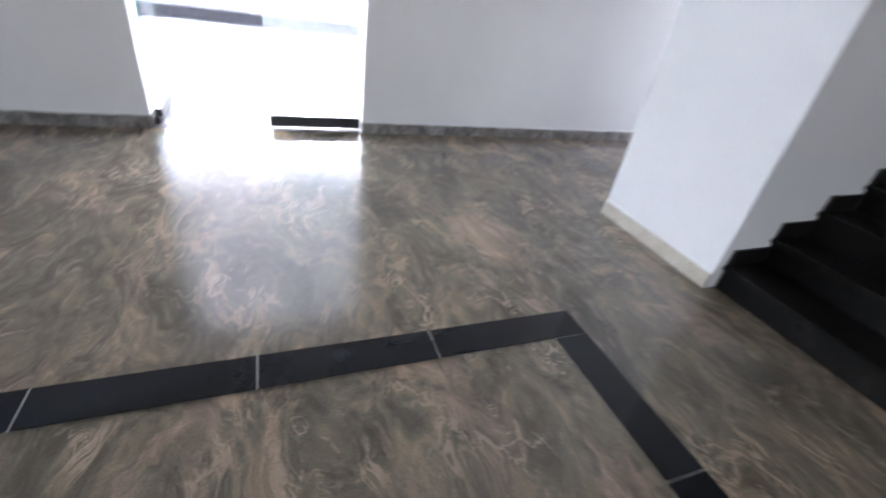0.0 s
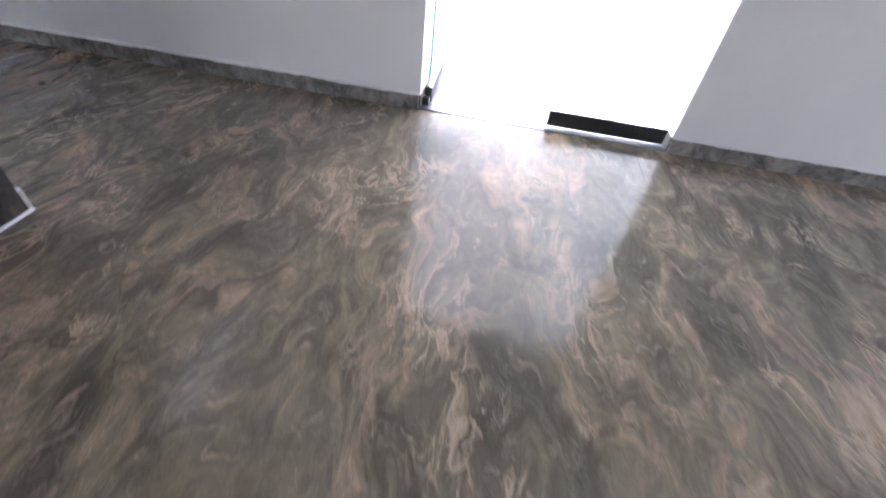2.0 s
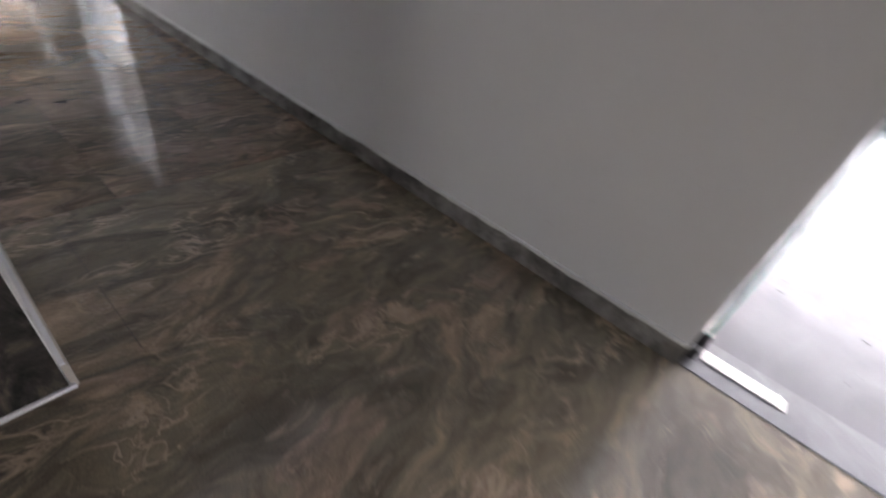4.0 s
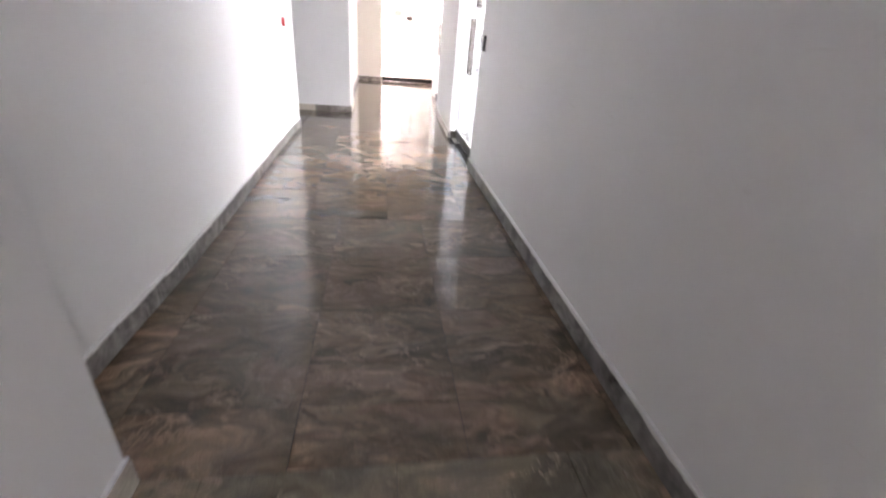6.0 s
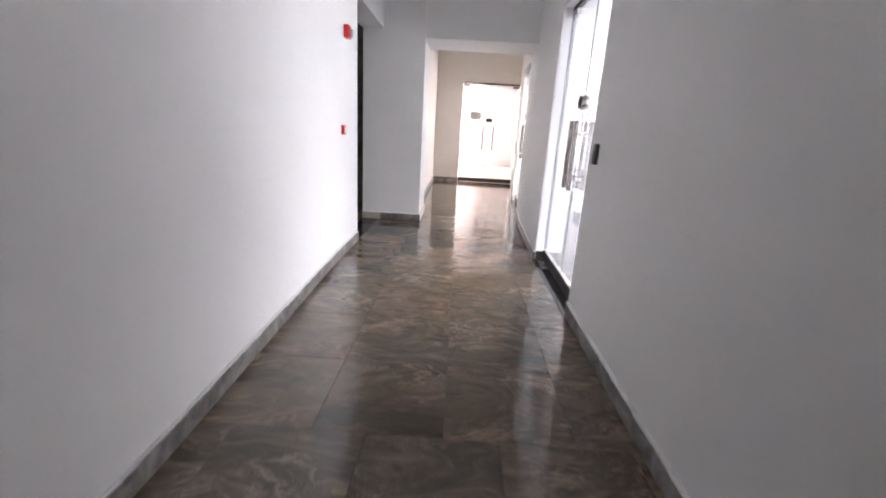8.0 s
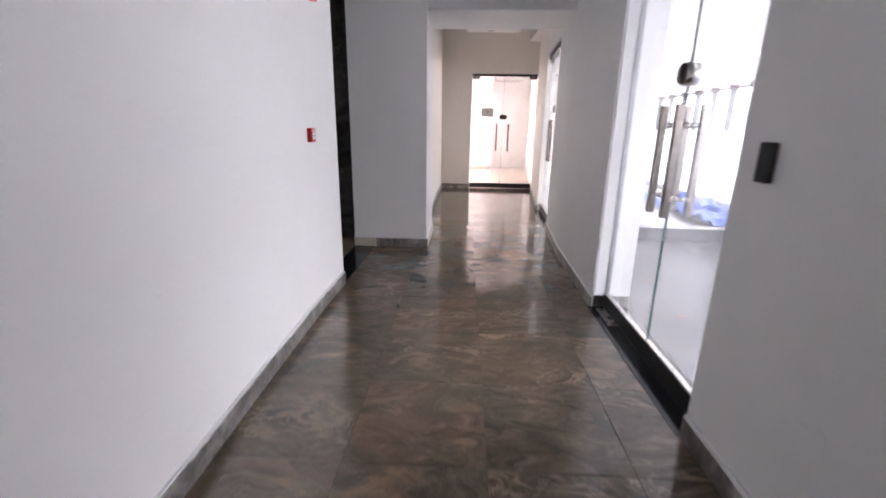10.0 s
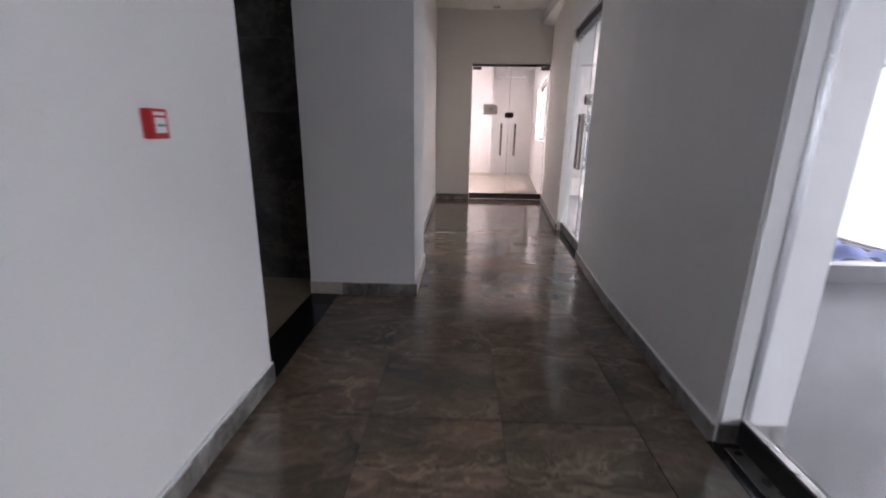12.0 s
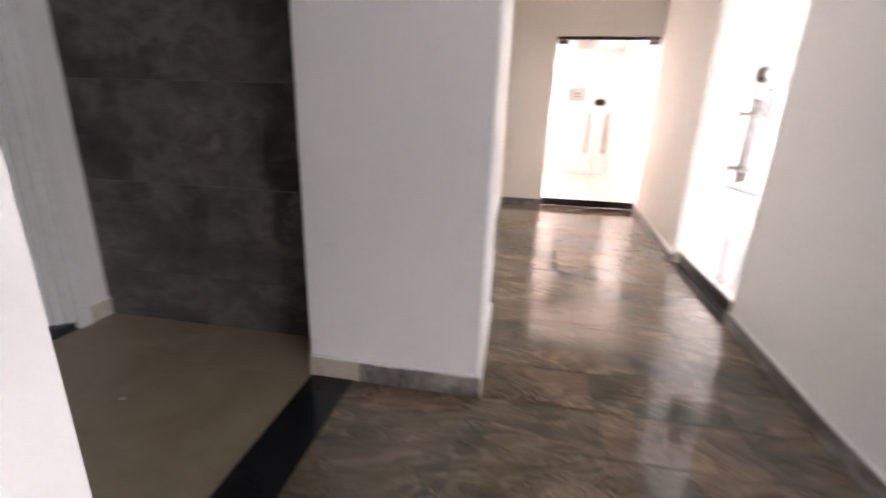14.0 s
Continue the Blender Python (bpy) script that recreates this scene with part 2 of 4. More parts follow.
def glass(name, tint, dust=0.0):
    m = bpy.data.materials.new(name)
    m.use_nodes = True
    N, L = m.node_tree.nodes, m.node_tree.links
    N.clear()
    out = N.new("ShaderNodeOutputMaterial")
    tr, gl, lw, mx = N.new("ShaderNodeBsdfTransparent"), N.new("ShaderNodeBsdfGlossy"), N.new("ShaderNodeLayerWeight"), N.new("ShaderNodeMixShader")
    tr.inputs[0].default_value = (*tint, 1)
    gl.inputs["Roughness"].default_value = 0.01
    lw.inputs["Blend"].default_value = 0.5
    pw, ml = N.new("ShaderNodeMath"), N.new("ShaderNodeMath")
    pw.operation, ml.operation = "POWER", "MULTIPLY_ADD"
    pw.inputs[1].default_value, ml.inputs[1].default_value, ml.inputs[2].default_value = 5.0, 0.85, 0.04
    L.new(lw.outputs["Facing"], pw.inputs[0])
    L.new(pw.outputs[0], ml.inputs[0])
    L.new(ml.outputs[0], mx.inputs[0])
    L.new(tr.outputs[0], mx.inputs[1])
    L.new(gl.outputs[0], mx.inputs[2])
    if dust:
        film, veil = N.new("ShaderNodeBsdfTranslucent"), N.new("ShaderNodeMixShader")
        film.inputs[0].default_value = (0.85, 0.87, 0.9, 1)
        wipe = ramp(N, [(0.40, (dust * 0.35,) * 3), (0.75, (dust,) * 3)])
        L.new(noise_node(N, L, place_vector(N, L, (1, 1, 0.45)), 3.2, 6, 1.2, 0.65), wipe.inputs[0])
        L.new(wipe.outputs[0], veil.inputs[0])
        L.new(mx.outputs[0], veil.inputs[1])
        L.new(film.outputs[0], veil.inputs[2])
        mx = veil
    L.new(mx.outputs[0], out.inputs[0])
    return m


M_FLOOR = granite("polished_brown_granite", 37.0, 1.04, rough=(0.04, 0.12), stretch=(0.85, 1.7, 1.7), detail=10, warm=1.18, patchy=0.7, ripple=(11.0, 4, 0.085), blot=(1.7, 0.54, 0.75), swirl=1.25, gloss=0.85, soft=0.16)
M_LOBBY = granite("polished_swirled_granite", 0.0, 1.52, (0.085, 0.21), (0.95, 1.8, 1.8), dark=0.45, detail=9, warm=1.08, blot=(2.2, 0.555, 0.75), swirl=1.15, gloss=0.9, soft=0.12)
M_SKIRT = stone("grey_granite_skirting", [(0.28, (0.045, 0.042, 0.040)), (0.42, (0.105, 0.098, 0.092)), (0.55, (0.165, 0.153, 0.142)), (0.72, (0.30, 0.275, 0.25))], 9, 0.3, 2.2, 11.0, (1, 1, 0.45))
smear_edge(M_SKIRT)
M_CREAM = stone("cream_stone", [(0.3, (0.50, 0.45, 0.37)), (0.7, (0.66, 0.61, 0.53))], 5, 0.35)
M_BLACK = stone("black_granite", [(0.3, (0.006, 0.007, 0.009)), (0.65, (0.014, 0.016, 0.02)), (0.78, (0.03, 0.034, 0.04))], 3.2, 0.12, 1.0)
M_BLACK.node_tree.nodes["Principled BSDF"].inputs["Specular IOR Level"].default_value = 0.45
M_WALL = paint("white_wall_paint", (0.86, 0.86, 0.855))
M_FARWALL = paint("cream_wall_paint", (0.86, 0.835, 0.785))
M_CEIL = paint("white_ceiling_paint", (0.85, 0.845, 0.83), 0.7)
M_REVEAL = paint("white_reveal_paint", (0.84, 0.85, 0.86), 0.45, 0.02)
M_GROUT = plain("pale_grout", (0.42, 0.40, 0.37), 0.8)
M_DGROUT = plain("brown_grout", (0.10, 0.085, 0.07), 0.8)
M_SLATE = slate("dark_slate_tile")
M_COLSTONE = stone("dark_streaked_granite", [(0.3, (0.012, 0.013, 0.014)), (0.52, (0.05, 0.046, 0.042)), (0.7, (0.16, 0.13, 0.10))], 3.5, 0.18, 3.0, 3.0, (2.5, 1, 0.6))
M_BEIGE = stone("beige_polished_tile", [(0.3, (0.33, 0.27, 0.19)), (0.7, (0.44, 0.37, 0.27))], 2.0, 0.13, 0.8, 5.0, grain=0.05, bumpy=0.01)
M_CREAMTILE = stone("cream_polished_tile", [(0.3, (0.62, 0.55, 0.47)), (0.7, (0.72, 0.65, 0.57))], 1.6, 0.2, 0.8, 5.0, grain=0.04, bumpy=0.01)
M_SCREED = stone("grey_floor_screed", [(0.25, (0.050, 0.054, 0.061)), (0.5, (0.078, 0.084, 0.094)), (0.75, (0.135, 0.143, 0.156))], 1.1, 0.5, 1.0, grain=0.04, bumpy=0.0)
M_SCREED.node_tree.nodes["Principled BSDF"].inputs["Specular IOR Level"].default_value = 0.3
M_KERB = stone("dark_grey_kerb_stone", [(0.3, (0.030, 0.033, 0.040)), (0.7, (0.062, 0.068, 0.080))], 4, 0.4)
M_FIN = plain("grey_fin_paint", (0.085, 0.09, 0.10), 0.5)
M_SILL = stone("grey_threshold_stone", [(0.3, (0.06, 0.065, 0.074)), (0.7, (0.115, 0.124, 0.138))], 4, 0.4)
M_BAR = plain("dull_steel_bar", (0.22, 0.20, 0.185), 0.22, 1.0, 0.15)
M_STEEL = plain("brushed_steel", (0.62, 0.60, 0.57), 0.28, 1.0)
M_DARKSTEEL = plain("dark_bronze_steel", (0.07, 0.055, 0.05), 0.35, 0.6)
M_BLACKMETAL = plain("black_metal_rail", (0.012, 0.013, 0.016), 0.38)
M_ALU = plain("grey_aluminium", (0.38, 0.39, 0.41), 0.4, 0.6)
M_WHITEPVC = plain("white_plastic", (0.80, 0.81, 0.82), 0.3, wear=0.03)
M_RED = plain("red_plastic", (0.62, 0.02, 0.025), 0.35)
M_DARKPLASTIC = plain("black_plastic", (0.015, 0.015, 0.016), 0.3)
M_PAPER = plain("white_paper", (0.78, 0.78, 0.76), 0.8, wear=0.03)
M_INK = plain("grey_ink", (0.12, 0.12, 0.13), 0.8)
M_CLAY = plain("red_clay", (0.42, 0.19, 0.14), 0.8, wear=0.2)
M_BLUE = plain("blue_plastic_sheet", (0.014, 0.045, 0.19), 0.75, wear=0.25)
M_STAIR = stone("dark_stair_granite", [(0.3, (0.006, 0.006, 0.006)), (0.6, (0.013, 0.0125, 0.012)), (0.8, (0.035, 0.033, 0.03))], 5, 0.3, 1.5)
M_STAIR.node_tree.nodes["Principled BSDF"].inputs["Specular IOR Level"].default_value = 0.25
M_GROUND = stone("pale_outdoor_paving", [(0.3, (0.30, 0.29, 0.27)), (0.7, (0.42, 0.41, 0.38))], 0.7, 0.8)
M_GLASS = glass("clear_door_glass", (0.90, 0.935, 0.93), 0.09)
M_GLASSEND = glass("clear_warm_door_glass", (0.95, 0.96, 0.95), 0.06)
M_EDGE = plain("green_glass_edge", (0.025, 0.09, 0.078), 0.15)
# lighter copy of the same edge: daylight on the open leaf put into colour
M_EDGELIT = plain("daylit_green_glass_edge", (0.02, 0.22, 0.17), 0.15)
M_PANE = glass("window_glass", (0.97, 0.98, 0.98))

# ---- mesh helpers ----


def add_box(bm, x0, x1, y0, y1, z0, z1, bevel=0.0, m=None):
    got = bmesh.ops.create_cube(bm, size=1.0)
    vs = got["verts"]
    for v in vs:
        v.co = Vector(((x0 + x1) / 2 + v.co.x * (x1 - x0), (y0 + y1) / 2 + v.co.y * (y1 - y0), (z0 + z1) / 2 + v.co.z * (z1 - z0)))
    if bevel:
        es = list({e for v in vs for e in v.link_edges})
        out = bmesh.ops.bevel(bm, geom=es, offset=bevel, segments=2, affect="EDGES", profile=0.6)
        vs = list({v for v in vs if v.is_valid} | set(out["verts"]))
    if m is not None:
        bmesh.ops.transform(bm, matrix=m, verts=vs)
    return vs


def add_cyl(bm, p, q, r, seg=20, bevel=0.0):
    p, q = Vector(p), Vector(q)
    d = q - p
    got = bmesh.ops.create_cone(bm, cap_ends=True, segments=seg, radius1=r, radius2=r, depth=d.length)
    vs = got["verts"]
    if bevel:
        es = [e for e in {e for v in vs for e in v.link_edges} if abs((e.verts[0].co - e.verts[1].co).z) < 1e-6]
        out = bmesh.ops.bevel(bm, geom=es, offset=bevel, segments=2, affect="EDGES")
        vs = list({v for v in vs if v.is_valid} | set(out["verts"]))
    rot = d.to_track_quat("Z", "Y").to_matrix().to_4x4()
    bmesh.ops.transform(bm, matrix=Matrix.Translation((p + q) / 2) @ rot, verts=vs)
    return vs


def prism(bm, pts, z0, z1):
    """An upright block over a plan outline."""
    lo = [bm.verts.new((x, y, z0)) for x, y in pts]
    hi = [bm.verts.new((x, y, z1)) for x, y in pts]
    n = len(pts)
    bm.faces.new(hi)
    bm.faces.new(lo[::-1])
    for i in range(n):
        bm.faces.new((lo[i], lo[(i + 1) % n], hi[(i + 1) % n], hi[i]))
    bmesh.ops.recalc_face_normals(bm, faces=bm.faces)


def mesh_of(bm, name, material, smooth=False):
    me = bpy.data.meshes.new(name)
    bm.to_mesh(me)
    bm.free()
    me.materials.append(material)
    if smooth:
        for p in me.polygons:
            p.use_smooth = True
    return me


def thing(name, bm, material, label, category, kind="", group="", smooth=False):
    return tagged(new(name, mesh_of(bm, name, material, smooth)), label, category, group, kind)


def holder(name, m, label, category, kind="", group=""):
    ob = new(name)
    ob.empty_display_size = 0.1
    ob.matrix_basis = m
    return tagged(ob, label, category, group, kind)


def part(name, bm, material, parent, label="", smooth=False):
    ob = new(name, mesh_of(bm, name, material, smooth))
    ob.parent = parent
    return tagged(ob, label)


def boxes(*specs):
    bm = bmesh.new()
    for s in specs:
        add_box(bm, *s)
    return bm


# ---- plan ----
LEFT = -2.05          # corridor's west wall face
D1 = (-0.625, 1.125)  # lobby glass door, along y
D2 = (6.92, 8.375)
D3 = (11.10, 12.466)
END_Y = 15.105
TOP = 2.50            # door opening heights
CEIL, CEIL_FAR = 3.05, 3.36
THICK = 0.26
E_END = 8.712         # where the corridor's west wall stops at the alcove
PIL = (-2.276, -1.445, 9.95, 10.80)
COL = (-2.62, -1.695, 2.50, 3.40)
PIER = (-2.75, -1.78, -6.2, -2.16)
EAST_X = 7.3
PLAT, LOW = 1.35, -1.0   # the hall floor drops beyond the cross kerb, east of PLAT
BOW = (0.032, 9.9)     # where the east wall begins to bend away
BEND = [(-0.01, D2[1]), (0.13, D3[0]), (0.218, D3[1]), (0.498, END_Y)]


def offset_pts(a, b, t):
    d = Vector((b[0] - a[0], b[1] - a[1])).normalized()
    n = Vector((d.y, -d.x))
    return (b[0] + n.x * t, b[1] + n.y * t), (a[0] + n.x * t, a[1] + n.y * t)


# east wall of lobby and corridor, with its three door openings
def wall_piece(name, a, b, z0, z1, label, t=THICK, m=None):
    bm = bmesh.new()
    p, q = offset_pts(a, b, t)
    prism(bm, [a, b, p, q], z0, z1)
    return thing(name, bm, m or M_WALL, label, "wall", "structure")


WHITE = "smooth white painted plaster wall above stone skirting"
wall_piece("wall_east", (0, -6.2), (0, D1[0]), 0, CEIL_FAR + 0.1, WHITE)
wall_piece("wall_east", (0, D1[1]), (0, D2[0]), 0, CEIL_FAR + 0.1, WHITE)
wall_piece("wall_east", BEND[0], BOW, 0, CEIL_FAR + 0.1, WHITE)
wall_piece("wall_east", BOW, BEND[1], 0, CEIL_FAR + 0.1, WHITE)
wall_piece("wall_east", BEND[2], BEND[3], 0, CEIL_FAR + 0.1, "cream painted plaster wall of the far corridor", m=M_FARWALL)
wall_piece("wall_east", (0, D1[0]), (0, D1[1]), TOP, CEIL_FAR + 0.1, "white plaster lintel over the lobby glass door")
wall_piece("wall_east", (0, D2[0]), (0, D2[1]), TOP, CEIL_FAR + 0.1, "white plaster lintel over a corridor glass door")
wall_piece("wall_east", BEND[1], BEND[2], 2.46, CEIL_FAR + 0.1, "white plaster lintel over a corridor glass door")
# west wall of the corridor
WEST = [(LEFT - 0.008, E_END), (LEFT - 0.020, 8.2), (LEFT - 0.018, 7.6), (LEFT + 0.006, 6.4), (LEFT + 0.028, 5.3), (LEFT + 0.023, 4.6), (LEFT + 0.002, 4.05), (LEFT - 0.018, COL[3])]
bm = bmesh.new()
prism(bm, WEST + [(LEFT - 0.25, COL[3]), (LEFT - 0.2, E_END)], 0, CEIL_FAR)
thing("wall_west", bm, M_WALL, "slightly bowed white corridor wall with red fire call point", "wall", "structure")
thing("wall_west", boxes((LEFT - 0.24, LEFT + 0.05, E_END, PIL[2], 2.55, CEIL_FAR)), M_WALL, "white lintel over the alcove opening", "wall", "structure")
thing("wall_west", boxes((-1.86, -1.57, PIL[3], END_Y, 0, CEIL_FAR + 0.05)), M_FARWALL, "cream painted wall at the far corridor", "wall", "structure")
thing("column", boxes((PIL[0], PIL[1], PIL[2], PIL[3], 0, CEIL_FAR, 0.006)), M_WALL, "square white plastered column in the corridor", "column", "structure")
thing("column", boxes((COL[0], COL[1], COL[2], COL[3], 0, CEIL_FAR, 0.006)), M_WALL, "white plastered column with one stone-clad face", "column", "structure")
thing("wall_pier", boxes((PIER[0], PIER[1], PIER[2], PIER[3], 0, CEIL_FAR, 0.006)), M_WALL, "broad white wall end beside the dark staircase", "wall", "structure")
# end wall
thing("wall_north", boxes((-1.86, -0.922, END_Y, END_Y + 0.2, 0, CEIL_FAR + 0.05)), M_FARWALL, "cream end wall beside the far glass door", "wall", "structure")
thing("wall_north", boxes((-0.922, 0.75, END_Y, END_Y + 0.2, 2.467, CEIL_FAR + 0.05)), M_FARWALL, "cream wall over the far glass door", "wall", "structure")
thing("beam", boxes((PIL[1], 0.16, PIL[2], PIL[3], 2.46, CEIL_FAR)), M_WALL, "white plastered beam across the corridor", "beam", "structure")
# lobby shell
SW = (-1.65, -0.15, 2.65)   # window at the end of the passage beside the stairs, along x, and its height
thing("wall_south", boxes((-13.2, SW[0], -6.4, -6.2, 0, CEIL_FAR), (SW[1], 0, -6.4, -6.2, 0, CEIL_FAR), (SW[0], SW[1], -6.4, -6.2, SW[2], CEIL_FAR), (SW[0], SW[1], -6.4, -6.2, 0, 0.25)), M_WALL, "plain white lobby wall around a passage window", "wall", "structure")
WW = (-1.6, 2.9, 2.75)   # added unseen far lobby window for the lamp, along y, and its height
thing("wall_lobby_west", boxes((-13.2, -13.0, -6.2, WW[0], 0, CEIL_FAR), (-13.2, -13.0, WW[1], 3.4, 0, CEIL_FAR), (-13.2, -13.0, WW[0], WW[1], WW[2], CEIL_FAR), (-13.2, -13.0, WW[0], WW[1], 0, 0.1)), M_WALL, "plain white unseen lobby wall around an added window", "wall", "structure")
thing("wall_lobby_north", boxes((-13.0, COL[0], 3.2, 3.4, 0, CEIL_FAR)), M_WALL, "plain white lobby wall beside the clad column", "wall", "structure")
# ceilings
thing("ceiling", boxes((-13.2, 0.0, -6.4, COL[3], CEIL_FAR, CEIL_FAR + 0.12)), M_CEIL, "white painted lobby ceiling", "ceiling", "structure")
thing("ceiling", boxes((LEFT - 0.06, 0.0, COL[3], PIL[2], CEIL, CEIL + 0.25)), M_CEIL, "white painted corridor ceiling", "ceiling", "structure")
thing("ceiling", boxes((-1.86, 0.75, PIL[3], END_Y, CEIL_FAR, CEIL_FAR + 0.12)), M_FARWALL, "cream painted ceiling of the far corridor", "ceiling", "structure")
thing("ceiling", boxes((-1.06, -0.08, PIL[3], 13.95, CEIL, CEIL_FAR)), M_FARWALL, "dropped cream gypsum ceiling panel", "ceiling", "structure")
# alcove
AX, AY = -3.80, 10.29
thing("wall_alcove_west", boxes((AX - 0.2, AX, 7.6, 9.17, 0, CEIL), (AX - 0.2, AX, 10.14, AY + 0.2, 0, CEIL), (AX - 0.2, AX, 9.17, 10.14, 2.12, CEIL)), M_WALL, "white alcove wall around a white door", "wall", "structure")
thing("wall_alcove_south", boxes((AX - 0.2, LEFT - 0.2, 7.4, 7.6, 0, CEIL)), M_WALL, "plain white alcove wall", "wall", "structure")
thing("ceiling", boxes((AX - 0.2, LEFT - 0.2, 7.4, AY + 0.2, 2.9, 3.05)), M_CEIL, "white alcove ceiling", "ceiling", "structure")
# glazed hall east of the corridor
thing("ceiling", boxes((THICK, 7.5, -6.4, 45.4, 3.1, 3.25)), M_CEIL, "white painted ceiling of the glazed hall", "ceiling", "structure")
thing("ceiling_bulkhead", boxes((5.0, 7.3, -6.2, 45.2, 2.86, 3.1), (6.85, 7.3, -6.2, 45.2, 2.73, 2.859)), M_CEIL, "white lowered ceiling edge along the windows", "ceiling", "structure")
thing("wall_hall_south", boxes((THICK, 7.5, -6.4, -6.2, 0, 3.1)), M_WALL, "plain white wall of the glazed hall", "wall", "structure")
ROOM_Y = 20.6
thing("wall_hall_north", boxes((1.9, 7.5, 45.2, 45.4, 0, 3.1), (1.7, 1.9, ROOM_Y + 0.2, 45.4, 0, 3.1)), M_WALL, "plain white wall of the glazed hall", "wall", "structure")
thing("kerb", boxes((EAST_X, EAST_X + 0.18, -6.2, 10.7, 0, 0.22, 0.006), (EAST_X - 0.1, EAST_X + 0.18, 10.7, 45.2, LOW, LOW + 0.1, 0.006)), M_KERB, "dark grey stone kerb under the hall windows", "kerb", "structure")
thing("kerb", boxes((1.0, EAST_X, 10.55, 10.70, 0, 0.165, 0.006)), M_KERB, "dark grey stone kerb across the hall floor", "kerb", "structure")
# end room
thing("wall_end_room_west", boxes((-1.4, -1.2, END_Y + 0.2, ROOM_Y + 0.2, 0, 3.6)), M_WALL, "white wall of the bright end room", "wall", "structure")
thing("wall_end_room_pier", boxes((-1.2, -0.20, 19.85, ROOM_Y, 0, 3.5, 0.01)), M_WALL, "white projecting wall in the bright end room", "wall", "structure")
wall_piece("wall_end_room_east", (0.515, END_Y + 0.2), (0.54, 15.6), 0, 3.6, "white wall of the bright end room")
wall_piece("wall_end_room_east", (0.54, 15.6), (0.86, 18.4), 0, 1.08, "white wall under the end room window")
wall_piece("wall_end_room_east", (0.54, 15.6), (0.86, 18.4), 2.35, 3.6, "white wall over the end room window")
wall_piece("wall_end_room_east", (0.86, 18.4), (1.12, ROOM_Y + 0.2), 0, 3.6, "white wall of the bright end room")
thing("wall_end_room_north", boxes((-1.2, 2.1, ROOM_Y, ROOM_Y + 0.2, 0, 3.6), (-0.19, 0.62, ROOM_Y - 0.06, ROOM_Y, 0, 2.8)), M_WALL, "white far wall of the bright end room", "wall", "structure")
thing("ceiling", boxes((-1.4, 2.9, END_Y + 0.2, ROOM_Y + 0.2, 3.5, 3.6)), M_CEIL, "white ceiling of the bright end room", "ceiling", "structure")

# glowing panel beyond the hall windows, standing in for overexposed daylight
m_glow, _, _, hb = mat("glowing_backdrop", (0.9, 0.9, 0.9), 1.0)
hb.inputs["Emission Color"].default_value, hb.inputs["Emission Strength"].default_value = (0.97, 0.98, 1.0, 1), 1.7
thing("backdrop", boxes((16, 16.3, -60, 110, -8.2, 13)), m_glow, "pale glowing panel standing in for the overexposed outdoors", "backdrop", "structure")

# ---- ground and plain floors ----
thing("ground", boxes((-400, 400, -400, 400, -8.6, -8.2)), M_GROUND, "pale paved ground around the building", "ground", "structure")
FLOOR = thing("floor", boxes((-13.2, 0.75, -6.4, END_Y + 0.05, -0.12, -0.006)), M_DGROUT, "polished brown and grey granite tile floor", "floor", "structure")
thing("floor_hall", boxes((THICK, 7.5, -6.4, 10.7, -0.12, -0.004), (THICK, PLAT, 10.7, 45.4, -0.12, -0.004)), M_SCREED, "dusty pale grey screed floor of the glazed hall", "floor", "structure")
thing("floor_sunken", boxes((PLAT, 7.5, 10.7, 45.4, LOW - 0.12, LOW)), M_SCREED, "grey screed floor of the sunken part of the hall", "floor", "structure")
thing("wall_sunken", boxes((PLAT - 0.15, PLAT, 10.7, 45.4, LOW, -0.124), (PLAT, 7.5, 10.55, 10.699, LOW, -0.124)), M_WALL, "white retaining wall round the sunken part of the hall", "wall", "structure")
ALC = thing("floor_alcove", boxes((AX - 0.2, LEFT - 0.22, 7.4, AY + 0.2, -0.1, -0.0055)), M_DGROUT, "glossy beige tiled alcove floor", "floor", "structure")
ENDF = thing("floor_end_room", boxes((-1.4, 2.1, END_Y + 0.06, ROOM_Y + 0.2, -0.1, -0.005)), M_GROUT, "glossy cream tiled floor", "floor", "structure")

# ---- skirting ----


def skirting(a, b, label, m=None, h=0.1, t=0.018, length=0.6, phase=0.0):
    """Stone skirting along a wall foot from a to b, in lengths with fine joints; the room is on its left side."""
    a, b = Vector(a), Vector(b)
    d = b - a
    u = d.normalized()
    n = Vector((-u.y, u.x))
    root = holder("baseboard", Matrix.Identity(4), label, "baseboard", "structure")
    s = -phase
    while s < d.length - 0.005:
        s0, s1 = max(0, s) + 0.0012, min(d.length, s + length) - 0.0012
        if s1 > s0:
            bm = bmesh.new()
            p, q = a + u * s0, a + u * s1
            prism(bm, [tuple(p), tuple(q), tuple(q + n * t), tuple(p + n * t)], 0, h + random.uniform(-0.0015, 0.0015))
            top = [e for e in bm.edges if all(v.co.z > h * 0.5 for v in e.verts)]
            bmesh.ops.bevel(bm, geom=top, offset=0.003, segments=1, affect="EDGES")
            part("skirting_stone", bm, m or M_SKIRT, root)
        s += length
    # pale paint line on the wall above the stone
    bm = bmesh.new()
    prism(bm, [tuple(a), tuple(b), tuple(b + n * (t - 0.005)), tuple(a + n * (t - 0.005))], h + 0.0018, h + 0.011)
    part("joint_line", bm, M_REVEAL, root, "uneven white filler line above the skirting")
    return root


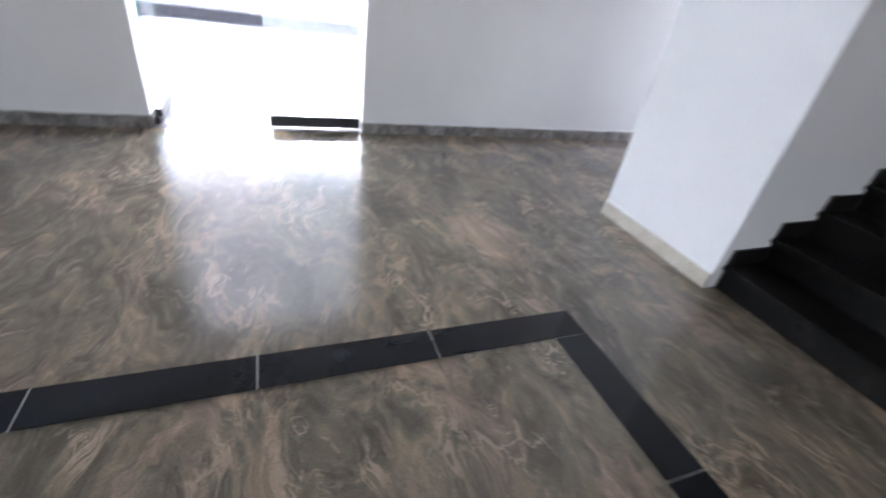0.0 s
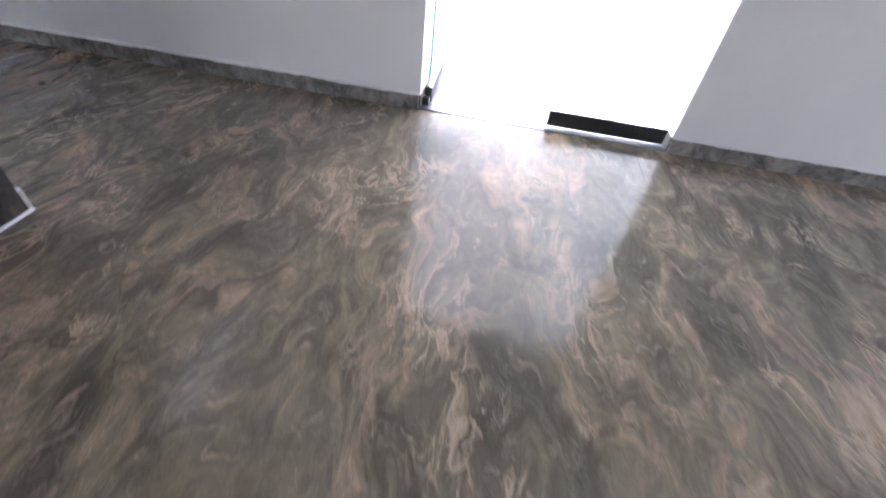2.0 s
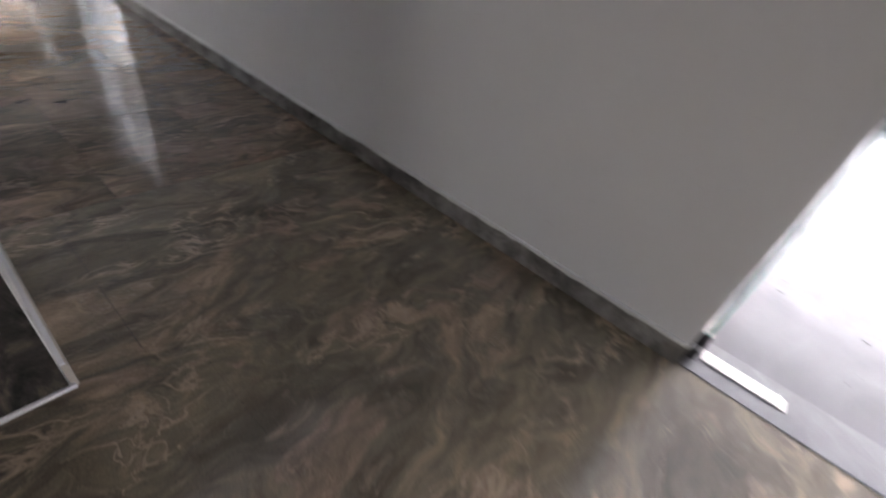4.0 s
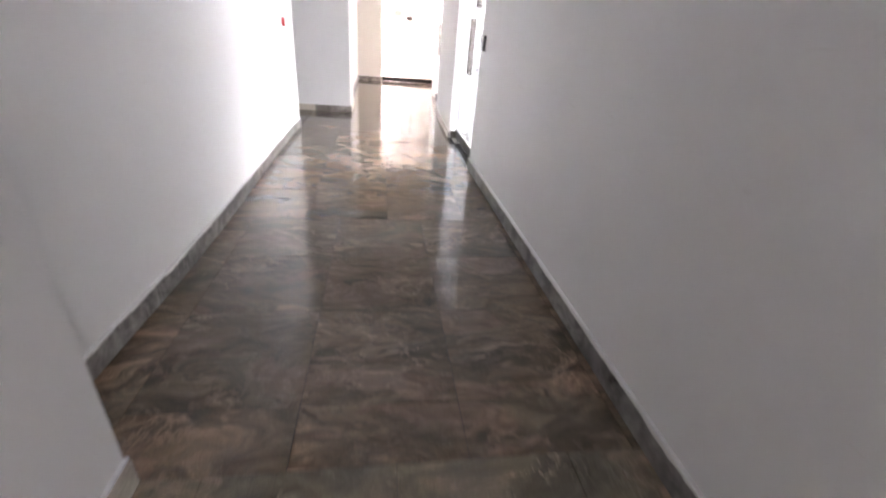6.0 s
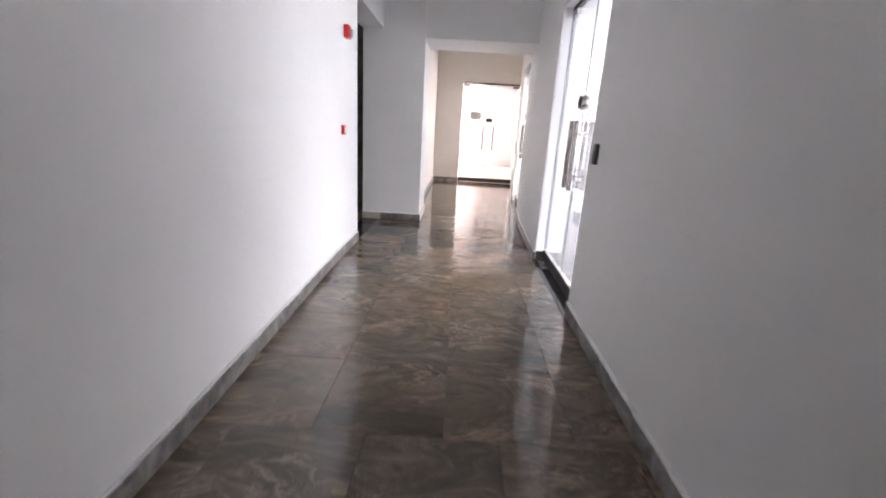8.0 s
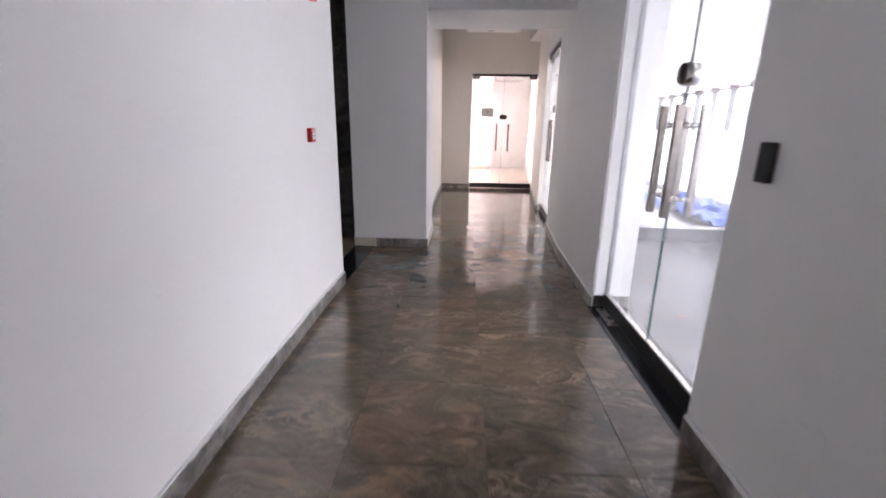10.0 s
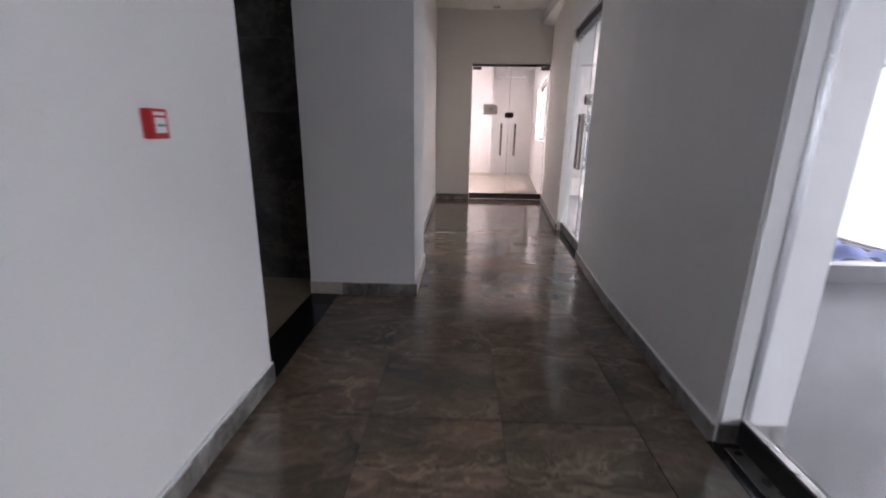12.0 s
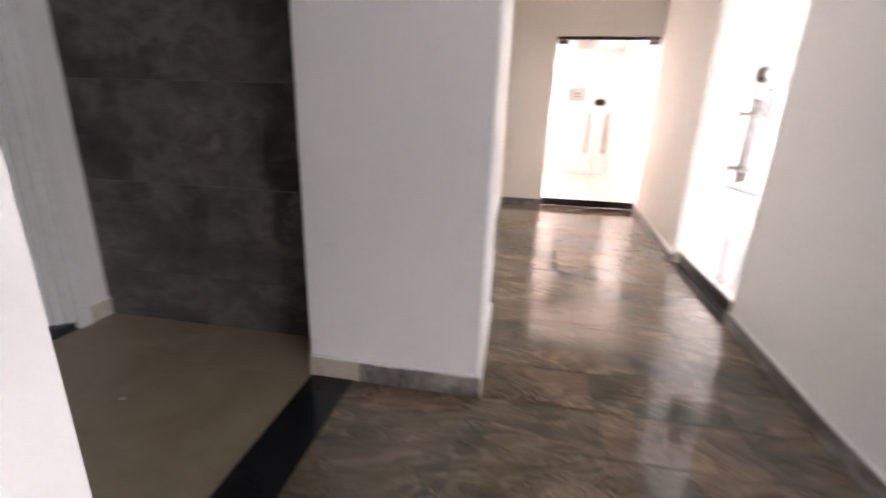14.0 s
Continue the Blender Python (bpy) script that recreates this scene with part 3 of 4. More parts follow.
GREY = "streaked grey granite skirting along a white wall"
skirting((0, -6.2), (0, D1[0]), GREY)
skirting((0, D1[1]), (0, D2[0]), GREY, h=0.106)
skirting(BEND[0], BOW, GREY, h=0.082)
skirting(BOW, BEND[1], GREY, h=0.082)
skirting(BEND[2], BEND[3], GREY, h=0.085)
for a, b in zip(WEST, WEST[1:]):
    skirting(a, b, GREY)
skirting((PIL[1] + 0.018, PIL[2]), (-2.02, PIL[2]), GREY)
skirting((-2.02, PIL[2]), (PIL[0], PIL[2]), "cream stone skirting at the column foot", M_CREAM)
# paler stone than the grey: brightness of the column's lit side put into colour
skirting((PIL[1], PIL[3]), (PIL[1], PIL[2]), "pale stone skirting standing for the column's lit side", M_CREAM)
skirting((-1.57, END_Y), (-1.57, PIL[3]), GREY)
skirting((-0.922, END_Y), (-1.57, END_Y), GREY)
skirting((COL[1], COL[3]), (COL[1], COL[2] - 0.02), "cream stone skirting at the clad column", M_CREAM)
skirting((PIER[0], PIER[3]), (PIER[1], PIER[3]), "cream stone skirting at the broad wall end", M_CREAM)
skirting((AX, AY), (AX, 10.14), "cream stone skirting in the alcove", M_CREAM)
skirting((-0.20, 19.85), (-1.2, 19.85), "cream skirting in the bright end room", M_CREAM)

# ---- glass doors ----


def leaf(parent, m, w, h, bars="steel", rail_h=0.115, grip=(0.885, 1.46), swung=False, pane=None):
    """One frameless glass leaf: pivot at x 0, meeting edge at x w, the corridor on the -y side."""
    bm = boxes((0.004, w - 0.004, -0.006, 0.006, rail_h - 0.01, h - 0.006, 0.0015))
    ob = part("leaf", bm, pane or M_GLASS, parent, "clear toughened glass leaf with faint smears")
    ob.matrix_basis = m
    part("glass_edge", boxes((w - 0.004, w - 0.002, -0.004, 0.004, rail_h, h - 0.01)), M_EDGE, ob, "green polished glass edge")
    if swung:
        part("glass_edge", boxes((0.001, 0.004, -0.006, 0.006, rail_h, h - 0.06)), M_EDGELIT, ob, "green polished glass edge")
    part("bottom_rail", boxes((0.004, w - 0.003, -0.024, 0.024, 0.014, rail_h, 0.003)), M_BLACKMETAL, ob, "black metal bottom rail")
    part("rail_clip", boxes((0.006, w - 0.005, -0.015, 0.015, rail_h, rail_h + 0.006, 0.001)), M_STEEL, ob, "thin bright strip on the rail")
    bm = boxes((0.01, 0.165, -0.024, 0.024, h - 0.055, h - 0.004, 0.004))
    part("top_patch", bm, M_STEEL if bars == "steel" else M_DARKSTEEL, ob, "metal pivot patch at the top corner")
    sq, off = (0.017, 0.085) if bars == "steel" else (0.012, 0.13)
    for side in (-1, 1):
        y = side * 0.062
        part("handle_bar", boxes((w - off - sq, w - off + sq, y - sq, y + sq, grip[0], grip[1], 0.002)), M_BAR if bars == "steel" else M_DARKSTEEL, ob, "square metal pull bar")
    for z in (grip[0] + 0.1, grip[1] - 0.1):
        bm = bmesh.new()
        add_cyl(bm, (w - off, -0.06, z), (w - off, 0.06, z), 0.0085, 16)
        for y in (-0.018, 0.018):
            add_cyl(bm, (w - off, y - 0.012, z), (w - off, y + 0.012, z), 0.0155, 20, 0.003)
        for y in (-0.038, 0.038):
            add_cyl(bm, (w - off, y - 0.004, z), (w - off, y + 0.004, z), 0.012, 20, 0.001)
        part("handle_standoff", bm, M_STEEL, ob, "turned steel standoff", True)
    return ob


def lock(parent, ob_leaf, w):
    bm = bmesh.new()
    add_cyl(bm, (w, -0.034, 1.61), (w, 0.034, 1.61), 0.056, 40, 0.005)
    part("lock_case", bm, M_STEEL, ob_leaf, "round steel glass-door lock", True)
    bm = bmesh.new()
    add_cyl(bm, (w, -0.042, 1.61), (w, -0.0345, 1.61), 0.051, 40, 0.002)
    add_box(bm, w - 0.004, w + 0.004, -0.046, -0.041, 1.59, 1.63, 0.001)
    part("lock_face", bm, M_DARKSTEEL, ob_leaf, "dark lock face with a split", True)


def along(a, b, inset):
    """Pose of a door line from a towards b, set back from the wall face by inset; x runs along it, -y is the corridor."""
    d = Vector((b[0] - a[0], b[1] - a[1]))
    ang = math.degrees(math.atan2(d.y, d.x))
    n = Vector((d.y, -d.x)).normalized() * inset
    return pose(a[0] + n.x, a[1] + n.y, 0, 0, 0, ang), d.length


# lobby door: one leaf shut, the other swung out into the hall
door = holder("door_1", Matrix.Identity(4), "frameless glass double door, one leaf swung open", "door", "structure")
leaf(door, pose(0.095, D1[0] + 0.02, 0, 0, 0, 90) @ Matrix.Diagonal((1, -1, 1, 1)), 0.815, 2.46, grip=(1.07, 1.65))
leaf(door, pose(0.125, D1[1] - 0.045, 0, 0, 0, 3), 0.83, 2.46, grip=(1.07, 1.65), swung=True)
part("head_bar", boxes((0.06, 0.13, D1[0] + 0.003, D1[1] - 0.003, 2.462, TOP - 0.003)), M_BLACKMETAL, door)
part("pivot_block", boxes((0.07, 0.115, D1[1] - 0.06, D1[1] - 0.012, 0.004, 0.06, 0.006)), M_BLACKMETAL, door, "black pivot block")

door = holder("door_2", Matrix.Identity(4), "shut frameless glass double door with steel pull bars", "door", "structure")
J2 = 7.615
lf = leaf(door, pose(0.10, D2[1] - 0.01, 0, 0, 0, -90), D2[1] - J2 - 0.012, 2.46)
lock(door, lf, D2[1] - J2 - 0.01)
leaf(door, pose(0.10, D2[0] + 0.01, 0, 0, 0, 90) @ Matrix.Diagonal((1, -1, 1, 1)), J2 - D2[0] - 0.012, 2.46)
part("head_bar", boxes((0.08, 0.12, D2[0] + 0.003, D2[1] - 0.003, 2.462, TOP - 0.003)), M_BLACKMETAL, door)

m3, l3 = along(BEND[1], BEND[2], 0.07)
door = holder("door_3", m3, "shut frameless glass double door with steel pull bars", "door", "structure")
lf = leaf(door, pose(l3 - 0.01, 0, 0, 0, 0, 180), l3 - 0.50, 2.38)
lock(door, lf, l3 - 0.50)
leaf(door, pose(0.01, 0, 0), 0.48, 2.38)
part("head_bar", boxes((0.003, l3 - 0.003, -0.05, 0.04, 2.375, 2.456, 0.003)), M_BLACKMETAL, door)

door = holder("door_4", Matrix.Identity(4), "shut frameless glass double door with dark pull bars and a notice", "door", "structure")
W4 = 0.706
lf = leaf(door, pose(-0.917, END_Y + 0.07, 0), W4, 2.42, bars="dark", grip=(0.84, 1.43), pane=M_GLASSEND)
bm = bmesh.new()
add_cyl(bm, (W4 - 0.028, -0.03, 1.58), (W4 - 0.028, 0.03, 1.58), 0.052, 32, 0.006)
add_cyl(bm, (W4 + 0.036, -0.03, 1.58), (W4 + 0.036, 0.03, 1.58), 0.052, 32, 0.006)
part("lock_case", bm, M_DARKSTEEL, lf, "dark paired lock discs", True)
notice = part("notice", boxes((0.225, 0.49, -0.0085, -0.0062, 1.585, 1.77)), M_PAPER, lf, "grey paper notice taped on the glass")
part("notice_print", boxes((0.33, 0.40, -0.0098, -0.0086, 1.69, 1.702), (0.335, 0.395, -0.0098, -0.0086, 1.652, 1.662)), M_INK, lf)
lf = leaf(door, pose(0.493, END_Y + 0.07, 0, 0, 0, 180) @ Matrix.Diagonal((1, -1, 1, 1)), W4, 2.42, bars="dark", grip=(0.84, 1.43), pane=M_GLASSEND)
part("head_bar", boxes((-0.919, 0.495, END_Y + 0.045, END_Y + 0.095, 2.424, 2.464)), M_BLACKMETAL, door)

# reveals: bright painted jamb linings with stone feet
def jamb(x0, x1, y0, y1, h):
    thing("trim", boxes((x0, x1, y0, y1, 0.1, h, 0.002)), M_REVEAL, "bright white painted door reveal", "trim", "structure")
    thing("trim", boxes((x0, x1 , y0 - 0.004, y1 + 0.004, 0, 0.098, 0.002)), M_SKIRT, "grey stone foot of a door reveal", "trim", "structure")


# raised grey strips in place of the groove's shadow line at the reveal
for y in (D2[1] - 0.0115, D2[0] + 0.0085):
    thing("trim", boxes((0.082, 0.118, y, y + 0.003, 0.1, TOP, 0.001)), M_ALU, "grey metal strip standing for the shaded groove beside the glass", "trim", "structure")
for y in (D1[1] - 0.008, D1[0] - 0.001):
    jamb(0.002, THICK + 0.012, y, y + 0.009, TOP)
for y in (D2[1] - 0.008, D2[0] - 0.001):
    jamb(0.002, THICK + 0.012, y, y + 0.009, TOP)

# thresholds and floor-spring plates
thing("threshold", boxes((0.0, THICK, D1[0], D1[1], -0.02, 0.004, 0.001)), M_SILL, "dark grey stone threshold under a glass door", "threshold", "structure")
thing("threshold", boxes((-0.035, THICK, D2[0], D2[1], -0.02, 0.005, 0.001)), M_BLACK, "black granite threshold under a glass door", "threshold", "structure")
bm = bmesh.new()
prism(bm, [(0.095, D3[0]), (0.183, D3[1]), (0.45, D3[1]), (0.36, D3[0])], -0.02, 0.005)
thing("threshold", bm, M_BLACK, "black granite threshold under a glass door", "threshold", "structure")
thing("threshold", boxes((-0.919, 0.498, END_Y - 0.02, END_Y + 0.2, -0.02, 0.005, 0.001)), M_BLACK, "black granite threshold under a glass door", "threshold", "structure")
thing("threshold", boxes((-2.268, -2.05, E_END, PIL[2] - 0.02, -0.02, 0.005, 0.001)), M_BLACK, "broad black granite threshold of the alcove", "threshold", "structure")
SPRING = "scratched steel floor-spring cover plate by a door"
for (x, y0, y1) in ((0.105, 0.71, 1.04), (0.015, 8.03, 8.33)):
    root = thing("floor_spring", boxes((x, x + 0.075, y0, y1, 0.0045, 0.0085, 0.001)), M_STEEL, SPRING, "door hardware")
    for yy in (y0 + 0.03, y1 - 0.03):
        bm = bmesh.new()
        add_cyl(bm, (x + 0.037, yy, 0.008), (x + 0.037, yy, 0.0105), 0.006, 12)
        part("screw", bm, M_DARKSTEEL, root)

# ---- things on the walls ----
# red call point
ON = LEFT - 0.0205
root = thing("fire_call_point", boxes((ON + 0.0005, ON + 0.032, 8.087, 8.167, 1.225, 1.315, 0.006)), M_RED, "red square fire alarm call point on the wall", "fire alarm")
part("window_plate", boxes((ON + 0.032, ON + 0.0345, 8.104, 8.150, 1.243, 1.288, 0.001)), M_WHITEPVC, root, "white break-glass plate")
bm = boxes((ON + 0.0345, ON + 0.0355, 8.109, 8.145, 1.264, 1.267))
for yy in (8.118, 8.136):
    add_cyl(bm, (ON + 0.0345, yy, 1.2655), (ON + 0.036, yy, 1.2655), 0.0045, 12)
part("press_mark", bm, M_INK, root)
part("top_label", boxes((ON + 0.032, ON + 0.0332, 8.102, 8.152, 1.295, 1.305)), M_PAPER, root)
# red sounder with clear strobe
root = thing("fire_sounder", boxes((ON + 0.0005, ON + 0.05, 8.20, 8.315, 2.11, 2.225, 0.01)), M_RED, "red fire alarm sounder high on the wall", "fire alarm")
part("strobe", boxes((ON + 0.05, ON + 0.078, 8.265, 8.305, 2.125, 2.195, 0.01)), M_WHITEPVC, root, "clear strobe lens")
bm = bmesh.new()
for i in range(4):
    add_box(bm, ON + 0.05, ON + 0.053, 8.212, 8.252, 2.13 + i * 0.022, 2.14 + i * 0.022)
part("sound_slot", bm, M_DARKPLASTIC, root)
# card reader
root = thing("card_reader", boxes((-0.026, -0.0005, 6.72, 6.785, 1.165, 1.30, 0.008)), M_DARKPLASTIC, "black card reader beside the glass door", "card reader")
part("reader_face", boxes((-0.029, -0.026, 6.73, 6.775, 1.18, 1.255, 0.001)), M_BLACKMETAL, root)
# recessed downlight, off
def downlight(x, y, z):
    bm = bmesh.new()
    add_cyl(bm, (x, y, z - 0.008), (x, y, z - 0.0005), 0.085, 32, 0.003)
    root = thing("downlight", bm, M_WHITEPVC, "round recessed ceiling downlight, switched off", "ceiling light", group="ceiling downlights")
    bm = bmesh.new()
    add_cyl(bm, (x, y, z - 0.0095), (x, y, z - 0.0075), 0.06, 32)
    part("diffuser", bm, M_ALU, root, "grey unlit diffuser")


downlight(-0.62, 13.8, CEIL)
for y in (11.6, 13.9, 16.2):
    downlight(5.75, y, 2.86)

# ---- clad column face ----
root = holder("stone_cladding", Matrix.Identity(4), "dark streaked granite cladding on a column face", "wall cladding", "structure")
part("mortar_line", boxes((COL[0], COL[1] + 0.012, COL[2] - 0.030, COL[2] - 0.001, 0.0005, 0.014)), M_REVEAL, root, "white mortar line at the floor")
z = 0.015
for i in range(4):
    part("stone_slab", boxes((COL[0], COL[1] - 0.004, COL[2] - 0.024, COL[2] - 0.001, z, z + 0.747, 0.002)), M_COLSTONE, root)
    z += 0.75

# ---- alcove ----
thing("wall_alcove_north", boxes((AX - 0.2, PIL[0], AY + 0.002, AY + 0.2, 0, CEIL)), M_DGROUT, "wall backing of the dark tiled alcove", "wall", "structure")
root = holder("wall_tiles", Matrix.Identity(4), "dark grey slate-look wall tiles with fine joints", "wall tile", "structure")
tile_cache = {}


def slab_mesh(name, w, d, h, material, chamfer=0.0006):
    key = (material.name, round(w, 3), round(d, 3), round(h, 3))
    if key not in tile_cache:
        bm = bmesh.new()
        c = chamfer
        lo = [bm.verts.new(p) for p in ((0, 0, 0), (w, 0, 0), (w, d, 0), (0, d, 0))]
        mi = [bm.verts.new(p) for p in ((0, 0, h - c), (w, 0, h - c), (w, d, h - c), (0, d, h - c))]
        hi = [bm.verts.new(p) for p in ((c, c, h), (w - c, c, h), (w - c, d - c, h), (c, d - c, h))]
        bm.faces.new(hi)
        for i in range(4):
            j = (i + 1) % 4
            bm.faces.new((lo[i], lo[j], mi[j], mi[i]))
            bm.faces.new((mi[i], mi[j], hi[j], hi[i]))
        tile_cache[key] = mesh_of(bm, name, material)
    return tile_cache[key]


def slab(name, parent, m, w, d, h, material, chamfer=0.0006):
    ob = new(name, slab_mesh(name, w, d, h, material, chamfer))
    ob.parent = parent
    ob.matrix_basis = m
    return ob


stand = pose(0, 0, 0, 90, 0, 0)
rows_z = [(0.0, 0.31), (0.31, 0.85), (0.85, 1.39), (1.39, 1.93), (1.93, 2.47), (2.47, 2.9)]
for r, (z0, z1) in enumerate(rows_z):
    for x0, x1 in ((AX, PIL[0]),):
        slab("wall_tile", root, Matrix.Translation((x0 + 0.001, AY + 0.002, z0 + 0.001)) @ stand, x1 - x0 - 0.002, z1 - z0 - 0.002, 0.01, M_SLATE)
# west door of the alcove
root = holder("door_5", Matrix.Identity(4), "shut white plastic door with grooved frame", "door", "structure")
part("door_frame", boxes((AX - 0.09, AX + 0.03, 10.068, 10.138, 0, 2.118, 0.004), (AX - 0.09, AX + 0.03, 9.172, 9.242, 0, 2.118, 0.004), (AX - 0.09, AX + 0.03, 9.242, 10.068, 2.048, 2.118, 0.004)), M_WHITEPVC, root, "white frame")
part("frame_bead", boxes((AX - 0.09, AX + 0.004, 10.022, 10.062, 0.05, 2.044, 0.005), (AX - 0.09, AX - 0.026, 9.988, 10.017, 0.05, 2.03, 0.005), (AX - 0.09, AX + 0.004, 9.248, 9.288, 0.05, 2.044, 0.005)), M_WHITEPVC, root)
lf = part("door_leaf", boxes((AX - 0.115, AX - 0.07, 9.29, 9.985, 0.05, 2.03, 0.004)), M_WHITEPVC, root, "white door leaf")
for z0, z1 in ((0.16, 0.62), (0.66, 1.28), (1.32, 1.94)):
    part("door_panel", boxes((AX - 0.0705, AX - 0.060, 9.38, 9.90, z0, z1, 0.005)), M_WHITEPVC, lf)
part("door_sill", boxes((AX - 0.09, AX + 0.012, 9.256, 10.054, 0.0, 0.045, 0.003)), M_BLACKMETAL, root, "black threshold bar")

# ---- staircase ----
root = holder("staircase", Matrix.Identity(4), "dark polished granite stairs rising beside the wall end", "stairs", "structure")
RISE, RUN, SX = 0.165, 0.29, -4.35
for i in range(12):
    y1 = -2.22 - i * RUN
    z1 = (i + 1) * RISE
    part("riser", boxes((SX, PIER[0] - 0.002, y1 - RUN - 0.02, y1 - 0.02, 0 if i == 0 else z1 - RISE - 0.02, z1 - 0.03)), M_STAIR, root)
    part("tread", boxes((SX, PIER[0] - 0.002, y1 - RUN - 0.015, y1 + 0.01, z1 - 0.03, z1, 0.004)), M_STAIR, root)
    part("stair_skirting", boxes((PIER[0] - 0.016, PIER[0] - 0.001, y1 - RUN - 0.02, y1 - 0.01, z1 + 0.001, z1 + 0.10)), M_STAIR, root)
thing("wall_stair", boxes((SX - 0.2, SX, -6.2, -3.1, 0, CEIL_FAR)), M_WALL, "white wall on the far side of the stairs", "wall", "structure")

# ---- hall windows ----


def glazing(name, m, length, z0, z1, bay, label, transom=1.78, frame_m=None):
    frame_m = frame_m or M_ALU
    root = holder(name, m, label, "window", "structure")
    part("window_frame", boxes((0, length, -0.035, 0.035, z0, z0 + 0.07, 0.004)), frame_m, root)
    part("window_frame", boxes((0, length, -0.035, 0.035, z1 - 0.07, z1, 0.004)), frame_m, root)
    part("transom", boxes((0, length, -0.025, 0.025, transom, transom + 0.05, 0.003)), frame_m, root)
    n = max(1, round(length / bay))
    for i in range(n + 1):
        x = length * i / n
        part("mullion", boxes((x - 0.04, x + 0.04, -0.045, 0.045, z0 + 0.07, z1 - 0.07, 0.005)), frame_m, root)
    for i in range(n):
        a, b = length * i / n + 0.04, length * (i + 1) / n - 0.04
        for p, q in ((z0 + 0.07, transom), (transom + 0.05, z1 - 0.07)):
            ob = part("pane", boxes((a, b, -0.004, 0.004, p, q)), M_PANE, root)
            ob.visible_shadow = False
    return root


# unseen window, added to go with the lobby's fill lamp
glazing("window_4", pose(-13.1, WW[0], 0, 0, 0, 90), WW[1] - WW[0], 0.1, WW[2], 1.3, "tall aluminium-framed window added out of view for lobby light", 2.1)
glazing("window_5", pose(SW[0], -6.3, 0), SW[1] - SW[0], 0.25, SW[2], 1.5, "aluminium-framed window at the end of the passage", 2.1)
glazing("window_1", pose(EAST_X + 0.09, -6.2, 0, 0, 0, 90), 16.88, 0.22, 2.74, 1.407, "long aluminium-framed window wall of the bright hall", 0.6)


def fin_wall(name, m, length, z0, z1, bay, first, drop, label):
    """Frameless glass wall hung with short metal fins, each ending in a four-armed bracket."""
    root = holder(name, m, label, "window", "structure")
    part("window_frame", boxes((0, length, -0.04, 0.04, z1 - 0.08, z1, 0.004)), M_ALU, root)
    part("window_frame", boxes((0, length, -0.03, 0.03, z0, z0 + 0.06, 0.004)), M_ALU, root)
    x = first
    edges = [0.0]
    while x < length:
        edges.append(x)
        part("fin", boxes((x - 0.012, x + 0.012, 0.02, 0.19, drop, z1, 0.003)), M_FIN, root, "grey metal fin hanging from the head")
        part("fin_shoe", boxes((x - 0.07, x + 0.07, 0.01, 0.22, z1 - 0.13, z1 + 0.1, 0.006)), M_DARKSTEEL, root)
        bm = bmesh.new()
        for sx in (-1, 1):
            for sz in (-1, 1):
                add_cyl(bm, (x, 0.06, drop + 0.05), (x + sx * 0.11, 0.012, drop + 0.05 + sz * 0.075), 0.008, 8)
        part("spider_bracket", bm, M_STEEL, root, "", True)
        x += bay
    edges.append(length)
    for a, b in zip(edges, edges[1:]):
        ob = part("pane", boxes((a + 0.004, b - 0.004, -0.006, 0.006, z0 + 0.06, z1 - 0.08)), M_PANE, root)
        ob.visible_shadow = False
    return root


fin_wall("window_2", pose(EAST_X + 0.05, 10.7, 0, 0, 0, 90), 34.5, LOW + 0.1, 2.72, 1.03, 0.76, 1.38, "tall frameless glass wall with short hanging fins")
d = Vector((0.32, 2.8))
glazing("window_3", pose(0.54 + 0.12, 15.6, 0, 0, 0, math.degrees(math.atan2(d.y, d.x))), d.length, 1.08, 2.35, 0.8, "side window of the bright end room", 1.9)
bm = bmesh.new()
p, q = offset_pts((0.49, 15.57), (0.815, 18.43), 0.20)
prism(bm, [(0.49, 15.57), (0.815, 18.43), p, q], 1.08, 1.115)
thing("window_sill", bm, M_SKIRT, "grey stone window sill in the end room", "window sill", "structure")
# wall air conditioner
root = thing("air_conditioner", boxes((-0.08, 0.86, ROOM_Y - 0.22, ROOM_Y - 0.002, 2.86, 3.13, 0.02)), M_WHITEPVC, "white wall air conditioner high on the white wall", "air conditioner")
part("air_flap", boxes((-0.03, 0.81, ROOM_Y - 0.235, ROOM_Y - 0.215, 2.875, 2.93, 0.004)), M_WHITEPVC, root, "closed air flap")
# blue sheet on the hall floor
bm = bmesh.new()
bmesh.ops.create_grid(bm, x_segments=24, y_segments=70, size=0.5)
for v in bm.verts:
    x, y = v.co.x * 1.9, v.co.y * 6.5
    n1 = noise.noise(Vector((x * 2.2, y * 2.2, 3)))
    n2 = noise.noise(Vector((x * 6, y * 6, 9)))
    v.co = Vector((6.0 + x + 0.08 * n1, 17.6 + y + 0.08 * n2, LOW + 0.02 + max(0, 0.3 * (n1 + 0.45)) + 0.05 * abs(n2)))
sheet = thing("plastic_sheet", bm, M_BLUE, "crumpled blue plastic sheet on the sunken floor", "plastic sheet", smooth=True)
so = sheet.modifiers.new("thick", "SOLIDIFY")
so.thickness = 0.004

# builders' crumbs on the hall floor
bm = bmesh.new()
rng = random.Random(4)
